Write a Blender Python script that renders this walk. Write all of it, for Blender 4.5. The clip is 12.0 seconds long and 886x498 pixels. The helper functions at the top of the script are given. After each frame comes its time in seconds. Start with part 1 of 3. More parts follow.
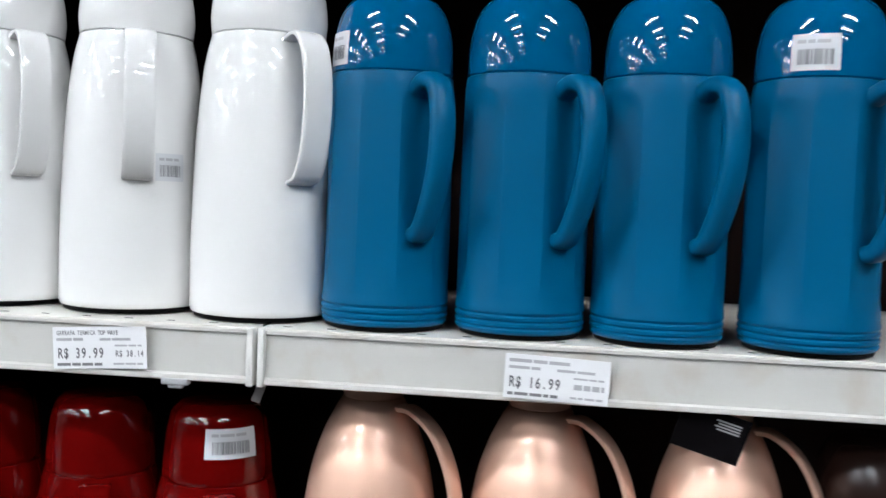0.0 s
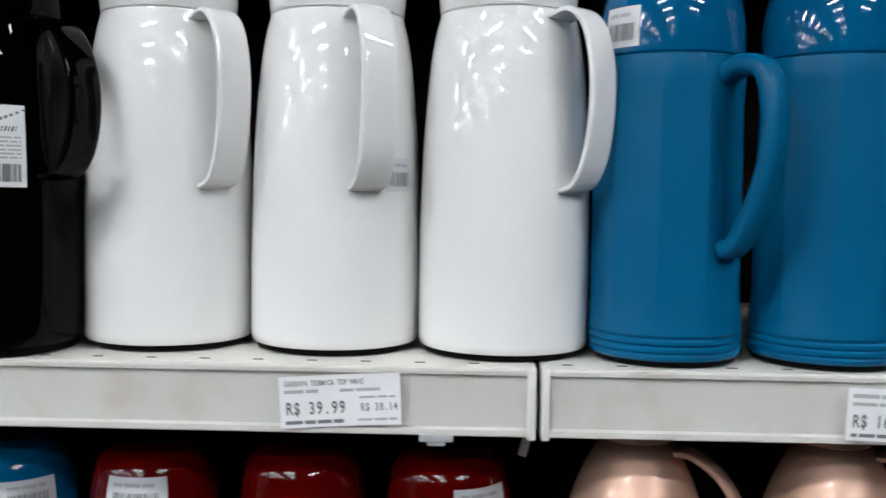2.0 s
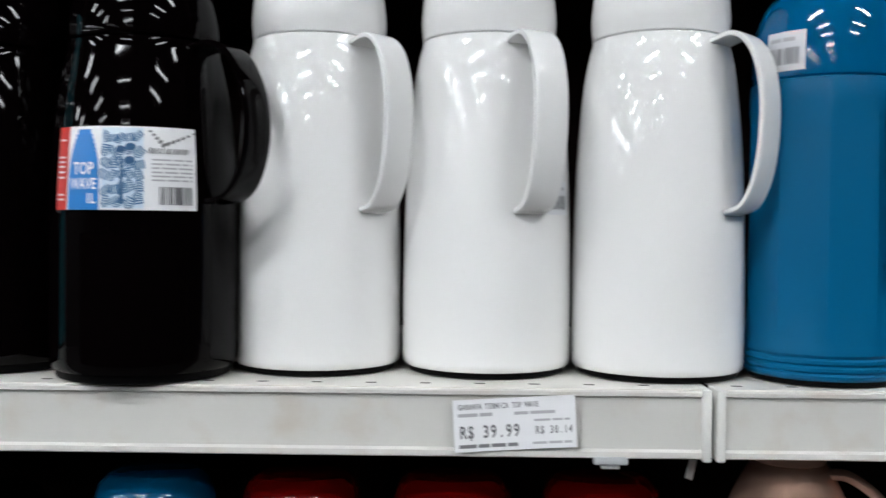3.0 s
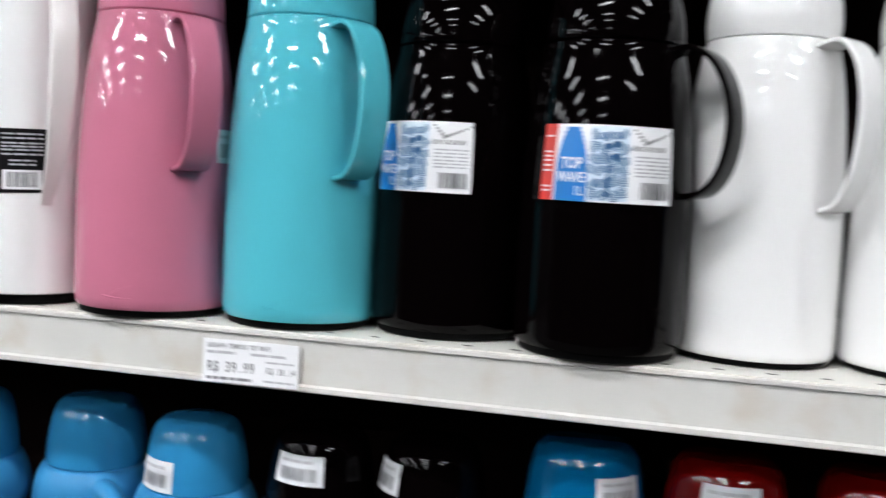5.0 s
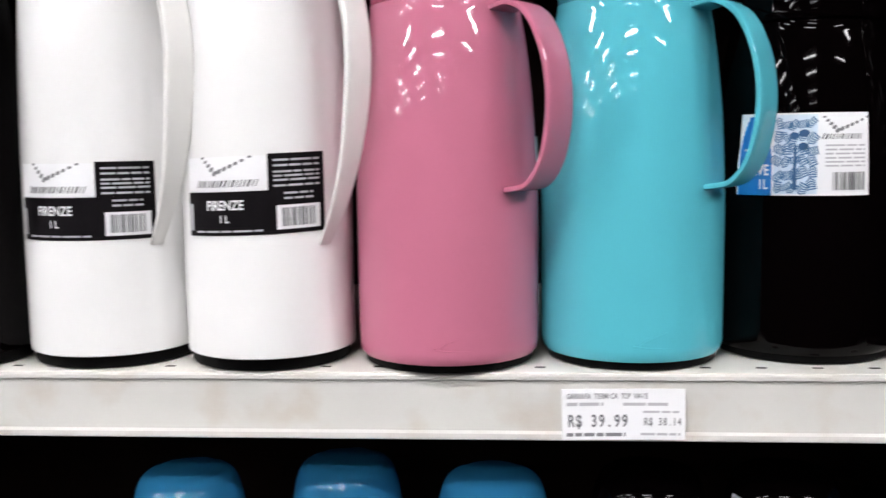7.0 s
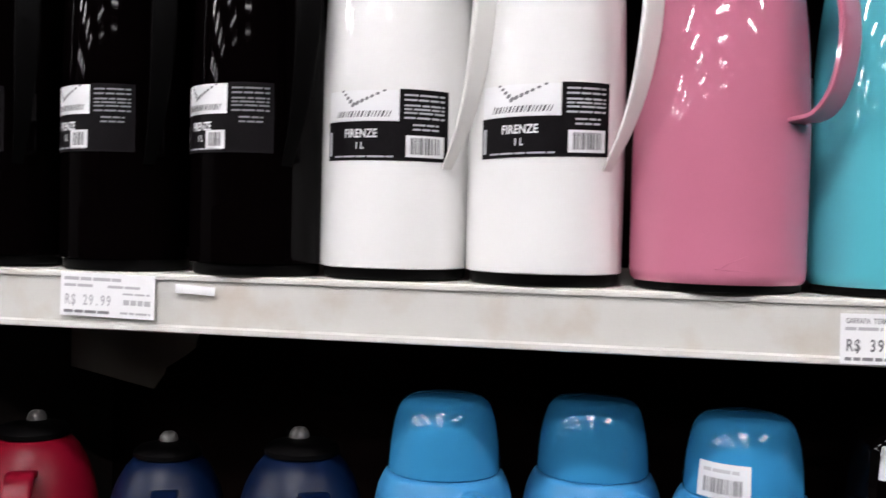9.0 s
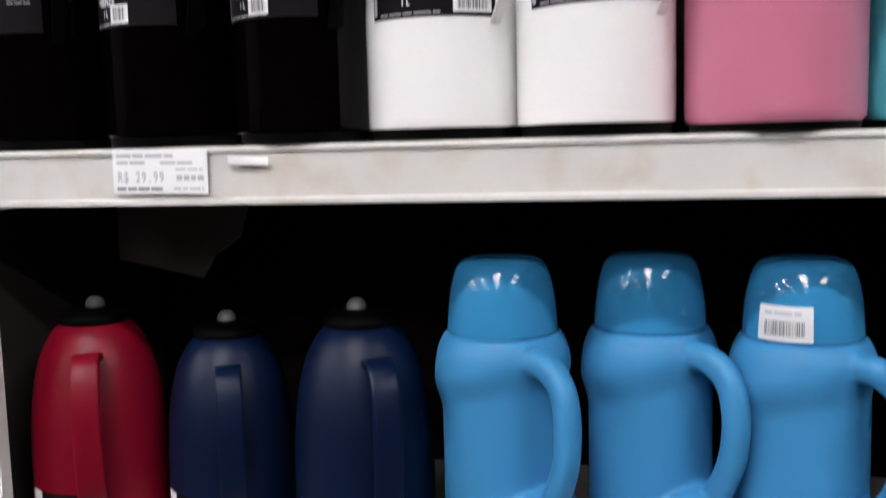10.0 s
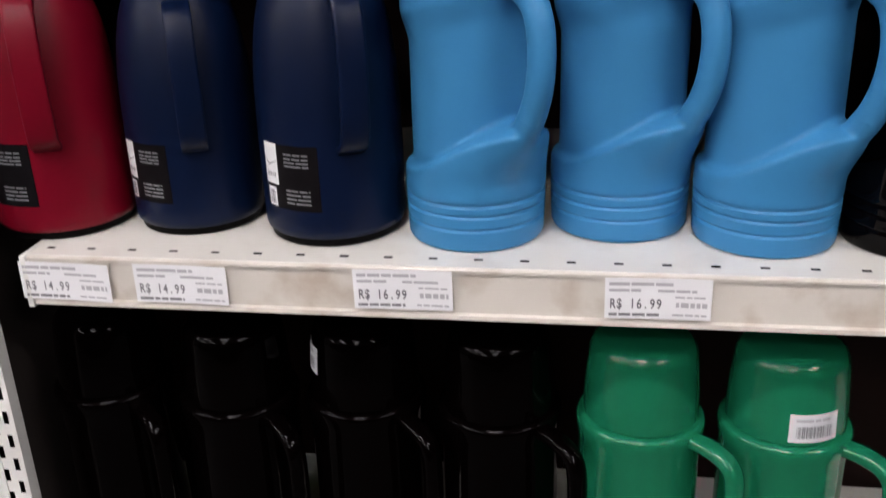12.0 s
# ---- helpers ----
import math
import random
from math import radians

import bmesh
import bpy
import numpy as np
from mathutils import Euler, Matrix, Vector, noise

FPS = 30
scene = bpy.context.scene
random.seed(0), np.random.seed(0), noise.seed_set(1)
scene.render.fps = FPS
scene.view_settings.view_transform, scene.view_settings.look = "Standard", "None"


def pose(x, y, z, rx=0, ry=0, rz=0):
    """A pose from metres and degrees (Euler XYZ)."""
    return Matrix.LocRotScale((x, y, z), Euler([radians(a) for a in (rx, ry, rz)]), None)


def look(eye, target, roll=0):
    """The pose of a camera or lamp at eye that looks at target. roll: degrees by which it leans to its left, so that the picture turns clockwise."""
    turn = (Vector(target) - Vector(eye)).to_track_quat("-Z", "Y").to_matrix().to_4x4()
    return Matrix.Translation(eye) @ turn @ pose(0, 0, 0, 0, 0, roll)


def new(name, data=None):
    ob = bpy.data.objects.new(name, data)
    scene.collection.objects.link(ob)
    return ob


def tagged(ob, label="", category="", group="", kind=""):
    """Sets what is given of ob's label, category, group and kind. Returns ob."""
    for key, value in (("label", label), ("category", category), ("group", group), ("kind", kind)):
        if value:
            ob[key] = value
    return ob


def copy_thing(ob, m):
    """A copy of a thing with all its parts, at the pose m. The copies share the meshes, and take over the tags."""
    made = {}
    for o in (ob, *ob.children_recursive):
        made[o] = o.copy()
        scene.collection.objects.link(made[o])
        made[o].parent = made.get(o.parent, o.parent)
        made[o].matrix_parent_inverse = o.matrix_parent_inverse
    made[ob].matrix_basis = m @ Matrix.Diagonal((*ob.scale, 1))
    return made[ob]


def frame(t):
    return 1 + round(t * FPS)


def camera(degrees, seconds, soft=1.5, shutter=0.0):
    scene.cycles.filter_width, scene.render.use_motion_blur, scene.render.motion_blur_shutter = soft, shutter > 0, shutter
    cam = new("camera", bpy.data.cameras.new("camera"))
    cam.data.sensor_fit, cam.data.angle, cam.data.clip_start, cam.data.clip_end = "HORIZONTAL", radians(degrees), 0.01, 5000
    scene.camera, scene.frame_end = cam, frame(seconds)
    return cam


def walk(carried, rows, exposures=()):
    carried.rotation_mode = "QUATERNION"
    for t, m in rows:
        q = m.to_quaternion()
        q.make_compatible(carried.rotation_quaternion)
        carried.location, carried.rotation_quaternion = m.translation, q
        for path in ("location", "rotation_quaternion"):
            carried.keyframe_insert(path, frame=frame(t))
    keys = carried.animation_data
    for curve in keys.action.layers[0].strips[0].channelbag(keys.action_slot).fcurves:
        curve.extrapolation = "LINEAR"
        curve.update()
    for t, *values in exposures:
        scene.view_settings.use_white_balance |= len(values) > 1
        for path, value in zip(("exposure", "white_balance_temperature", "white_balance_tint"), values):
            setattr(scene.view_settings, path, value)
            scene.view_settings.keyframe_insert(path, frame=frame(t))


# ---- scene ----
cam = camera(50.1, 12.0, soft=1.45, shutter=0.5)
PATH = [
    (0, (0.235, -0.716, 1.449), (-0.012, 1.267, 1.349), 2.2),
    (0.5, (0.188, -0.671, 1.429), (-0.058, 1.314, 1.38), 0.5),
    (1, (0.117, -0.64, 1.429), (-0.126, 1.344, 1.372), 0.1),
    (1.5, (0.04, -0.616, 1.414), (-0.215, 1.367, 1.41), 1.7),
    (2, (-0.043, -0.607, 1.458), (-0.103, 1.389, 1.336), 0.8),
    (2.5, (-0.119, -0.594, 1.446), (-0.143, 1.405, 1.36), 0.1),
    (2.7, (-0.141, -0.598, 1.443), (-0.138, 1.401, 1.403), 0.4),
    (4.3, (-0.229, -0.682, 1.465), (-0.567, 1.288, 1.417), 1.6),
    (4.5, (-0.245, -0.687, 1.456), (-0.599, 1.28, 1.394), 1.7),
    (5, (-0.338, -0.671, 1.463), (-0.782, 1.274, 1.327), 3.2),
    (5.5, (-0.45, -0.611, 1.463), (-0.912, 1.335, 1.446), 0.1),
    (6, (-0.532, -0.555, 1.465), (-0.943, 1.401, 1.382), 0.2),
    (6.5, (-0.625, -0.581, 1.485), (-0.831, 1.403, 1.344), 0.1),
    (7, (-0.705, -0.606, 1.491), (-0.854, 1.377, 1.277), -0.8),
    (7.5, (-0.73, -0.625, 1.485), (-0.946, 1.354, 1.297), -0.4),
    (7.7, (-0.734, -0.632, 1.484), (-0.971, 1.344, 1.295), -0.6),
    (9.3, (-0.833, -0.672, 1.377), (-1.222, 1.29, 1.343), 1.4),
    (9.5, (-0.838, -0.67, 1.385), (-1.213, 1.294, 1.301), 0.2),
    (10, (-0.847, -0.675, 1.343), (-1.248, 1.271, 1.12), -1.5),
    (10.5, (-0.856, -0.669, 1.308), (-1.228, 1.265, 0.957), -2.2),
    (10.8, (-0.863, -0.669, 1.275), (-1.227, 1.248, 0.833), -2.5),
    (11, (-0.861, -0.663, 1.278), (-1.219, 1.236, 0.765), -2.8),
    (11.5, (-0.861, -0.665, 1.265), (-1.191, 1.197, 0.613), -2.7),
    (12, (-0.864, -0.661, 1.259), (-1.16, 1.162, 0.492), -2.0),
]
LOOKS = [(0, 0.05, 6250, 11), (0.5, -0.1, 6350, 11), (2.5, -0.25, 6400, 11), (4.5, -0.02, 6450, 12), (6.3, 0.2, 6600, 15), (7.5, 0.05, 6750, 17), (9.5, 0.0, 6750, 18), (11, -0.2, 6850, 20), (12, -0.3, 6950, 21)]
walk(cam, [(t, look(eye, target, roll)) for t, eye, target, roll in PATH], LOOKS)

# ---- light and world ----
LAMP = 142.0
world = bpy.data.worlds.new("world")
scene.world = world
world.use_nodes = True
world.node_tree.nodes["Background"].inputs[0].default_value = (0.9, 0.95, 1.0, 1)
world.node_tree.nodes["Background"].inputs[1].default_value = 0.0
scene.view_settings.exposure = 0.0


# ---- materials ----
def surface(name, colour, rough=0.4, metal=0.0, coat=0.0, vary=0.06, grain=600.0, bump=0.02, stain=14.0, dirt=None, dirt_amount=0.0, emit=0.0, gloss=0.5):
    """A painted or moulded surface with grain, faint clouding and fine relief."""
    m = bpy.data.materials.new(name)
    m.use_nodes = True
    n, link = m.node_tree.nodes, m.node_tree.links.new
    b = n["Principled BSDF"]
    b.inputs["Metallic"].default_value = metal
    b.inputs["Specular IOR Level"].default_value = gloss
    b.inputs["Coat Weight"].default_value = coat
    b.inputs["Coat Roughness"].default_value = 0.06
    co = n.new("ShaderNodeTexCoord")
    big, small = n.new("ShaderNodeTexNoise"), n.new("ShaderNodeTexNoise")
    for t, sc, det in ((big, stain, 4.0), (small, grain, 3.0)):
        t.inputs["Scale"].default_value = sc
        t.inputs["Detail"].default_value = det
        link(co.outputs["Object"], t.inputs["Vector"])
    mix = n.new("ShaderNodeMix")
    mix.data_type = "RGBA"
    dark = tuple(c * (1 - vary) for c in colour)
    light = tuple(min(1.0, c * (1 + vary)) for c in colour)
    mix.inputs["A"].default_value, mix.inputs["B"].default_value = (*dark, 1), (*light, 1)
    link(big.outputs["Fac"], mix.inputs["Factor"])
    out = mix.outputs["Result"]
    if dirt:
        ramp = n.new("ShaderNodeValToRGB")
        ramp.color_ramp.elements[0].position, ramp.color_ramp.elements[1].position = 0.52, 0.72
        spot = n.new("ShaderNodeTexNoise")
        spot.inputs["Scale"].default_value, spot.inputs["Detail"].default_value = 22.0, 6.0
        link(co.outputs["Object"], spot.inputs["Vector"])
        link(spot.outputs["Fac"], ramp.inputs["Fac"])
        scale = n.new("ShaderNodeMath")
        scale.operation = "MULTIPLY"
        scale.inputs[1].default_value = dirt_amount
        link(ramp.outputs["Color"], scale.inputs[0])
        mix2 = n.new("ShaderNodeMix")
        mix2.data_type = "RGBA"
        mix2.inputs["B"].default_value = (*dirt, 1)
        link(scale.outputs[0], mix2.inputs["Factor"])
        link(out, mix2.inputs["A"])
        out = mix2.outputs["Result"]
    link(out, b.inputs["Base Color"])
    rr = n.new("ShaderNodeMapRange")
    rr.inputs["To Min"].default_value, rr.inputs["To Max"].default_value = rough * 0.85, min(1.0, rough * 1.2)
    link(small.outputs["Fac"], rr.inputs["Value"])
    link(rr.outputs["Result"], b.inputs["Roughness"])
    bp = n.new("ShaderNodeBump")
    bp.inputs["Strength"].default_value, bp.inputs["Distance"].default_value = bump, 0.001
    link(small.outputs["Fac"], bp.inputs["Height"])
    link(bp.outputs["Normal"], b.inputs["Normal"])
    if emit:
        b.inputs["Emission Color"].default_value = (0.94, 0.98, 1.0, 1)
        b.inputs["Emission Strength"].default_value = emit
    return m


WHITE = surface("white_gloss_plastic", (0.78, 0.775, 0.765), 0.05, vary=0.02, bump=0.0)
IVORY = surface("ivory_plastic", (0.80, 0.785, 0.755), 0.2, vary=0.02, bump=0.006)
TEAL = surface("teal_gloss_plastic", (0.075, 0.43, 0.51), 0.04, vary=0.03, bump=0.0)
PINK = surface("pink_gloss_plastic", (0.50, 0.155, 0.235), 0.04, vary=0.03, bump=0.0)
BLACK = surface("black_gloss_plastic", (0.0011, 0.0006, 0.0007), 0.035, vary=0.1, bump=0.0, gloss=0.10)
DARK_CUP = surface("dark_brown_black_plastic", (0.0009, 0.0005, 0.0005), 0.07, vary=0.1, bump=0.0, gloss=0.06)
BLACK_MATT = surface("black_matt_plastic", (0.0012, 0.0010, 0.0011), 0.5, vary=0.1, gloss=0.06)
BLUE = surface("blue_satin_plastic", (0.0002, 0.094, 0.215), 0.34, vary=0.05, bump=0.05, gloss=0.16)
BLUE_GLOSS = surface("blue_gloss_plastic", (0.0004, 0.088, 0.215), 0.06, vary=0.04, bump=0.0)
SKY = surface("light_blue_satin_plastic", (0.030, 0.200, 0.410), 0.38, vary=0.05, bump=0.05, gloss=0.2)
SKY_GLOSS = surface("light_blue_gloss_plastic", (0.022, 0.20, 0.40), 0.045, vary=0.04, bump=0.0)
NAVY = surface("navy_satin_plastic", (0.0005, 0.0052, 0.024), 0.40, vary=0.08, bump=0.06, gloss=0.20)
CRIMSON = surface("crimson_satin_plastic", (0.155, 0.0016, 0.011), 0.40, vary=0.06, bump=0.06, gloss=0.20)
RED = surface("red_gloss_plastic", (0.105, 0.0012, 0.001), 0.07, vary=0.05, bump=0.0)
GREEN = surface("green_gloss_plastic", (0.0005, 0.145, 0.068), 0.16, vary=0.05, bump=0.01, gloss=0.35)
SALMON = surface("salmon_pearl_plastic", (0.88, 0.56, 0.42), 0.46, metal=0.6, coat=0.6, vary=0.05, bump=0.0)
BROWNISH = surface("dark_brown_plastic", (0.03, 0.015, 0.012), 0.2, vary=0.1)
PAPER = surface("white_label_paper", (0.78, 0.78, 0.79), 0.55, vary=0.03, grain=900)
STICKER = surface("grey_white_sticker", (0.62, 0.63, 0.65), 0.45, vary=0.05, grain=900)
INK = surface("black_ink", (0.035, 0.035, 0.04), 0.5, vary=0.05)
TAG_INK = surface("thermal_print", (0.12, 0.12, 0.13), 0.5, vary=0.2, stain=500)
LABEL_MID = surface("label_mid_blue_line", (0.035, 0.13, 0.27), 0.35, vary=0.1)
GREY_INK = surface("grey_ink", (0.18, 0.18, 0.19), 0.55, vary=0.1)
FADED_INK = surface("faded_print", (0.42, 0.42, 0.44), 0.55, vary=0.15)
LABEL_BLACK = surface("black_label_film", (0.006, 0.005, 0.006), 0.45, vary=0.05, gloss=0.06)
LABEL_BLUE = surface("label_blue", (0.004, 0.17, 0.50), 0.35, vary=0.05)
LABEL_PALE = surface("label_pale_blue", (0.60, 0.69, 0.77), 0.35, vary=0.12, stain=160)
LABEL_NAVY = surface("label_navy_line", (0.02, 0.09, 0.20), 0.35, vary=0.1)
KNOB = surface("grey_knob_plastic", (0.11, 0.105, 0.10), 0.3)
LABEL_RED = surface("label_red", (0.55, 0.03, 0.02), 0.35, vary=0.05)
SHELF = surface("cream_shelf_enamel", (0.72, 0.70, 0.65), 0.32, vary=0.04, grain=350, bump=0.05, dirt=(0.42, 0.37, 0.30), dirt_amount=0.25)
RAIL = surface("price_rail_enamel", (0.555, 0.545, 0.515), 0.30, vary=0.07, grain=350, bump=0.05, dirt=(0.44, 0.36, 0.28), dirt_amount=0.5)
RAIL_WORN = surface("stained_price_rail_enamel", (0.62, 0.58, 0.52), 0.32, vary=0.08, grain=350, bump=0.05, dirt=(0.36, 0.27, 0.19), dirt_amount=0.6)
RAIL_WHITE = surface("white_rail_enamel", (0.70, 0.69, 0.66), 0.3, vary=0.04, grain=350, bump=0.04)
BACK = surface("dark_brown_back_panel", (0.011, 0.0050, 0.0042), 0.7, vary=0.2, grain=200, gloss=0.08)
PANEL = surface("grey_side_panel", (0.060, 0.049, 0.045), 0.6, vary=0.15, grain=200, gloss=0.15)
BEIGE = surface("beige_sheet_surface", (0.38, 0.33, 0.28), 0.7, vary=0.15, grain=300, bump=0.1)
CLEAR = surface("clear_plastic_clip", (0.42, 0.43, 0.44), 0.15, vary=0.05)
# unseen hall surfaces, coloured near black so the flasks reflect little light
FLOOR = surface("darkened_floor_tile", (0.03, 0.029, 0.028), 0.6, vary=0.06, grain=60, stain=2.0)
HALL = surface("darkened_hall_wall", (0.04, 0.04, 0.04), 0.8, vary=0.05, grain=40, stain=1.0)
CEILING = surface("darkened_ceiling", (0.04, 0.04, 0.04), 0.8, vary=0.05, grain=30, stain=1.0)
HOUSING = surface("lamp_housing_enamel", (0.7, 0.7, 0.7), 0.4)
LIP = surface("lamp_lip_grey_enamel", (0.10, 0.10, 0.10), 0.5)
DIFFUSER = surface("glowing_tube_diffuser", (0.9, 0.9, 0.9), 0.4, emit=LAMP)


# ---- mesh helpers ----
def finish(bm, name, mat, sharp=38.0):
    bmesh.ops.recalc_face_normals(bm, faces=bm.faces)
    for f in bm.faces:
        f.smooth = True
    for e in bm.edges:
        if len(e.link_faces) == 2 and e.calc_face_angle(0.0) > radians(sharp):
            e.smooth = False
    me = bpy.data.meshes.new(name)
    bm.to_mesh(me)
    bm.free()
    me.materials.append(mat)
    return me


def attach(name, me, parent, label="", m=None):
    ob = new(name, me)
    ob.parent = parent
    if m is not None:
        ob.matrix_basis = m
    return tagged(ob, label)


PRINT = {"barcode", "fine_print", "name_mark", "drawn_pattern", "flask_picture", "wing_mark", "strip_lines", "foot_line", "bold_line", "product_line", "embossed_mark", "drawn_plant"}


def part(name, bm, mat, parent, label="", sharp=38.0):
    """Links a bmesh as one mesh object under a thing or a part."""
    ob = attach(name, finish(bm, name, mat, sharp), parent, label)
    return tagged(ob, kind="stuff") if name in PRINT else ob


def thing(name, m, label, category, group=""):
    ob = new(name)
    ob.empty_display_size = 0.05
    ob.matrix_basis = m
    return tagged(ob, label, category, group)


def box(x0, x1, y0, y1, z0, z1, bevel=0.0, bm=None):
    bm = bm or bmesh.new()
    geo = bmesh.ops.create_cube(bm, size=1.0, matrix=Matrix.LocRotScale(((x0 + x1) / 2, (y0 + y1) / 2, (z0 + z1) / 2), None, (x1 - x0, y1 - y0, z1 - z0)))
    if bevel:
        edges = {e for v in geo["verts"] for e in v.link_edges}
        bmesh.ops.bevel(bm, geom=list(edges), offset=bevel, segments=2, profile=0.5, affect="EDGES")
    return bm


def smooth_curve(points, n):
    """Catmull-Rom through the points, n steps between two."""
    p = [Vector(q) for q in points]
    p = [2 * p[0] - p[1], *p, 2 * p[-1] - p[-2]]
    out = []
    for i in range(1, len(p) - 2):
        for k in range(n):
            t = k / n
            out.append(0.5 * (2 * p[i] + (p[i + 1] - p[i - 1]) * t + (2 * p[i - 1] - 5 * p[i] + 4 * p[i + 1] - p[i + 2]) * t * t + (3 * p[i] - p[i - 1] - 3 * p[i + 1] + p[i + 2]) * t ** 3))
    out.append(p[-2])
    return out


def lathe(profile, seg=56, shape=None):
    """Turns a profile of (radius, height) round the z axis; shape(angle, r, z) may push the radius in or out."""
    bm = bmesh.new()
    rings = []
    for r, z in profile:
        if r < 1e-5:
            rings.append([bm.verts.new((0, 0, z))])
            continue
        ring = []
        for k in range(seg):
            a = 2 * math.pi * k / seg
            q = shape(a, r, z) if shape else r
            ring.append(bm.verts.new((q * math.cos(a), q * math.sin(a), z)))
        rings.append(ring)
    for lo, hi in zip(rings, rings[1:]):
        for k in range(seg):
            j = (k + 1) % seg
            if len(lo) == 1 and len(hi) == 1:
                continue
            if len(lo) == 1:
                bm.faces.new((lo[0], hi[j], hi[k]))
            elif len(hi) == 1:
                bm.faces.new((lo[k], lo[j], hi[0]))
            else:
                bm.faces.new((lo[k], lo[j], hi[j], hi[k]))
    for ring in (rings[0], rings[-1]):
        if len(ring) > 2:
            bm.faces.new(ring)
    return bm


def radius_at(profile, z):
    for (r0, z0), (r1, z1) in zip(profile, profile[1:]):
        if min(z0, z1) <= z <= max(z0, z1) and z1 != z0:
            return r0 + (r1 - r0) * (z - z0) / (z1 - z0)
    return profile[-1][0]


def sweep(path, half_w, half_t, square=0.5, across=None, seg=12, taper=None):
    """A band or tube along a path. across: the fixed direction of its width (a flat strap); without it the section is carried along."""
    bm = bmesh.new()
    rings = []
    n = len(path)
    prev = None
    for i, p in enumerate(path):
        t = (path[min(i + 1, n - 1)] - path[max(i - 1, 0)]).normalized()
        if across is not None:
            side = across
        else:
            ref = prev if prev is not None else (Vector((0, 0, 1)) if abs(t.z) < 0.9 else Vector((1, 0, 0)))
            side = (ref - t * ref.dot(t)).normalized()
            prev = side
        up = t.cross(side).normalized()
        k = taper(i / (n - 1)) if taper else 1.0
        ring = []
        for s in range(seg):
            a = 2 * math.pi * (s + 0.5) / seg
            c, d = math.cos(a), math.sin(a)
            c, d = math.copysign(abs(c) ** square, c), math.copysign(abs(d) ** square, d)
            ring.append(bm.verts.new(p + side * (c * half_w * k) + up * (d * half_t * k)))
        rings.append(ring)
    for lo, hi in zip(rings, rings[1:]):
        for s in range(seg):
            bm.faces.new((lo[s], lo[(s + 1) % seg], hi[(s + 1) % seg], hi[s]))
    bm.faces.new(rings[0]), bm.faces.new(rings[-1])
    return bm


def lettering(text, size, align="LEFT"):
    """The outline of a word in the built-in font, as points and faces in a plane."""
    cu = bpy.data.curves.new("lettering", "FONT")
    cu.body, cu.size, cu.align_x, cu.resolution_u = text, size, align, 3
    cu.offset = size * 0.02
    ob = bpy.data.objects.new("lettering", cu)
    scene.collection.objects.link(ob)
    me = bpy.data.meshes.new_from_object(ob.evaluated_get(bpy.context.evaluated_depsgraph_get()))
    out = [v.co.copy() for v in me.vertices], [tuple(f.vertices) for f in me.polygons]
    bpy.data.objects.remove(ob)
    bpy.data.curves.remove(cu)
    bpy.data.meshes.remove(me)
    return out


class Wrap:
    """Flat print laid round a bottle: u metres to the right, v metres up, from the label's lower left corner."""

    def __init__(self, profile, left, z0, lift=0.0004, tilt=0.0):
        self.profile, self.left, self.z0, self.lift, self.tilt = profile, radians(left), z0, lift, tilt
        self.r = radius_at(profile, z0 + 0.02)

    def point(self, u, v, lift):
        z = self.z0 + v + u * self.tilt
        r = radius_at(self.profile, z) + self.lift + lift
        a = self.left + u / self.r
        return r * math.cos(a), r * math.sin(a), z

    def patch(self, rects, lift=0.0):
        bm = bmesh.new()
        for u0, u1, v0, v1 in rects:
            cols = max(1, int((u1 - u0) / 0.003))
            rows = max(1, int((v1 - v0) / 0.008))
            grid = [[bm.verts.new(self.point(u0 + (u1 - u0) * i / cols, v0 + (v1 - v0) * j / rows, lift)) for i in range(cols + 1)] for j in range(rows + 1)]
            for j in range(rows):
                for i in range(cols):
                    bm.faces.new((grid[j][i], grid[j][i + 1], grid[j + 1][i + 1], grid[j + 1][i]))
        return bm

    def words(self, rows, lift=0.0, narrow=1.0):
        bm = bmesh.new()
        for text, size, u, v in rows:
            pts, faces = lettering(text, size)
            vs = [bm.verts.new(self.point(u + p.x * narrow, v + p.y, lift)) for p in pts]
            for f in faces:
                bm.faces.new([vs[i] for i in f])
        return bm

    def shape(self, outlines, lift=0.0):
        bm = bmesh.new()
        for o in outlines:
            bm.faces.new([bm.verts.new(self.point(u, v, lift)) for u, v in o])
        return bm


def bars(u0, u1, v0, v1, seed):
    """The upright bars of a barcode."""
    rnd, out, u = random.Random(seed), [], u0
    while u < u1:
        w = rnd.choice((0.0003, 0.0004, 0.0007, 0.0010))
        out.append((u, min(u + w, u1), v0, v1))
        u += w + rnd.choice((0.0003, 0.0004, 0.0008))
    return out


def lines(u0, u1, v, height, seed, words=4):
    """One line of print too small to read: bars of word length."""
    rnd, out, u = random.Random(seed), [], u0
    while u < u1 - 0.001:
        w = rnd.uniform(0.5, 1.5) * (u1 - u0) / words
        out.append((u, min(u + w, u1), v, v + height))
        u += w + 0.0012
    return out


meshes = {}


def shared(key, build):
    if key not in meshes:
        meshes[key] = build()
    return meshes[key]


# ---- the place: hall, gondola, shelves ----
def structure(name, bm, mat, label):
    return tagged(new(name, finish(bm, name, mat)), label, kind="structure")


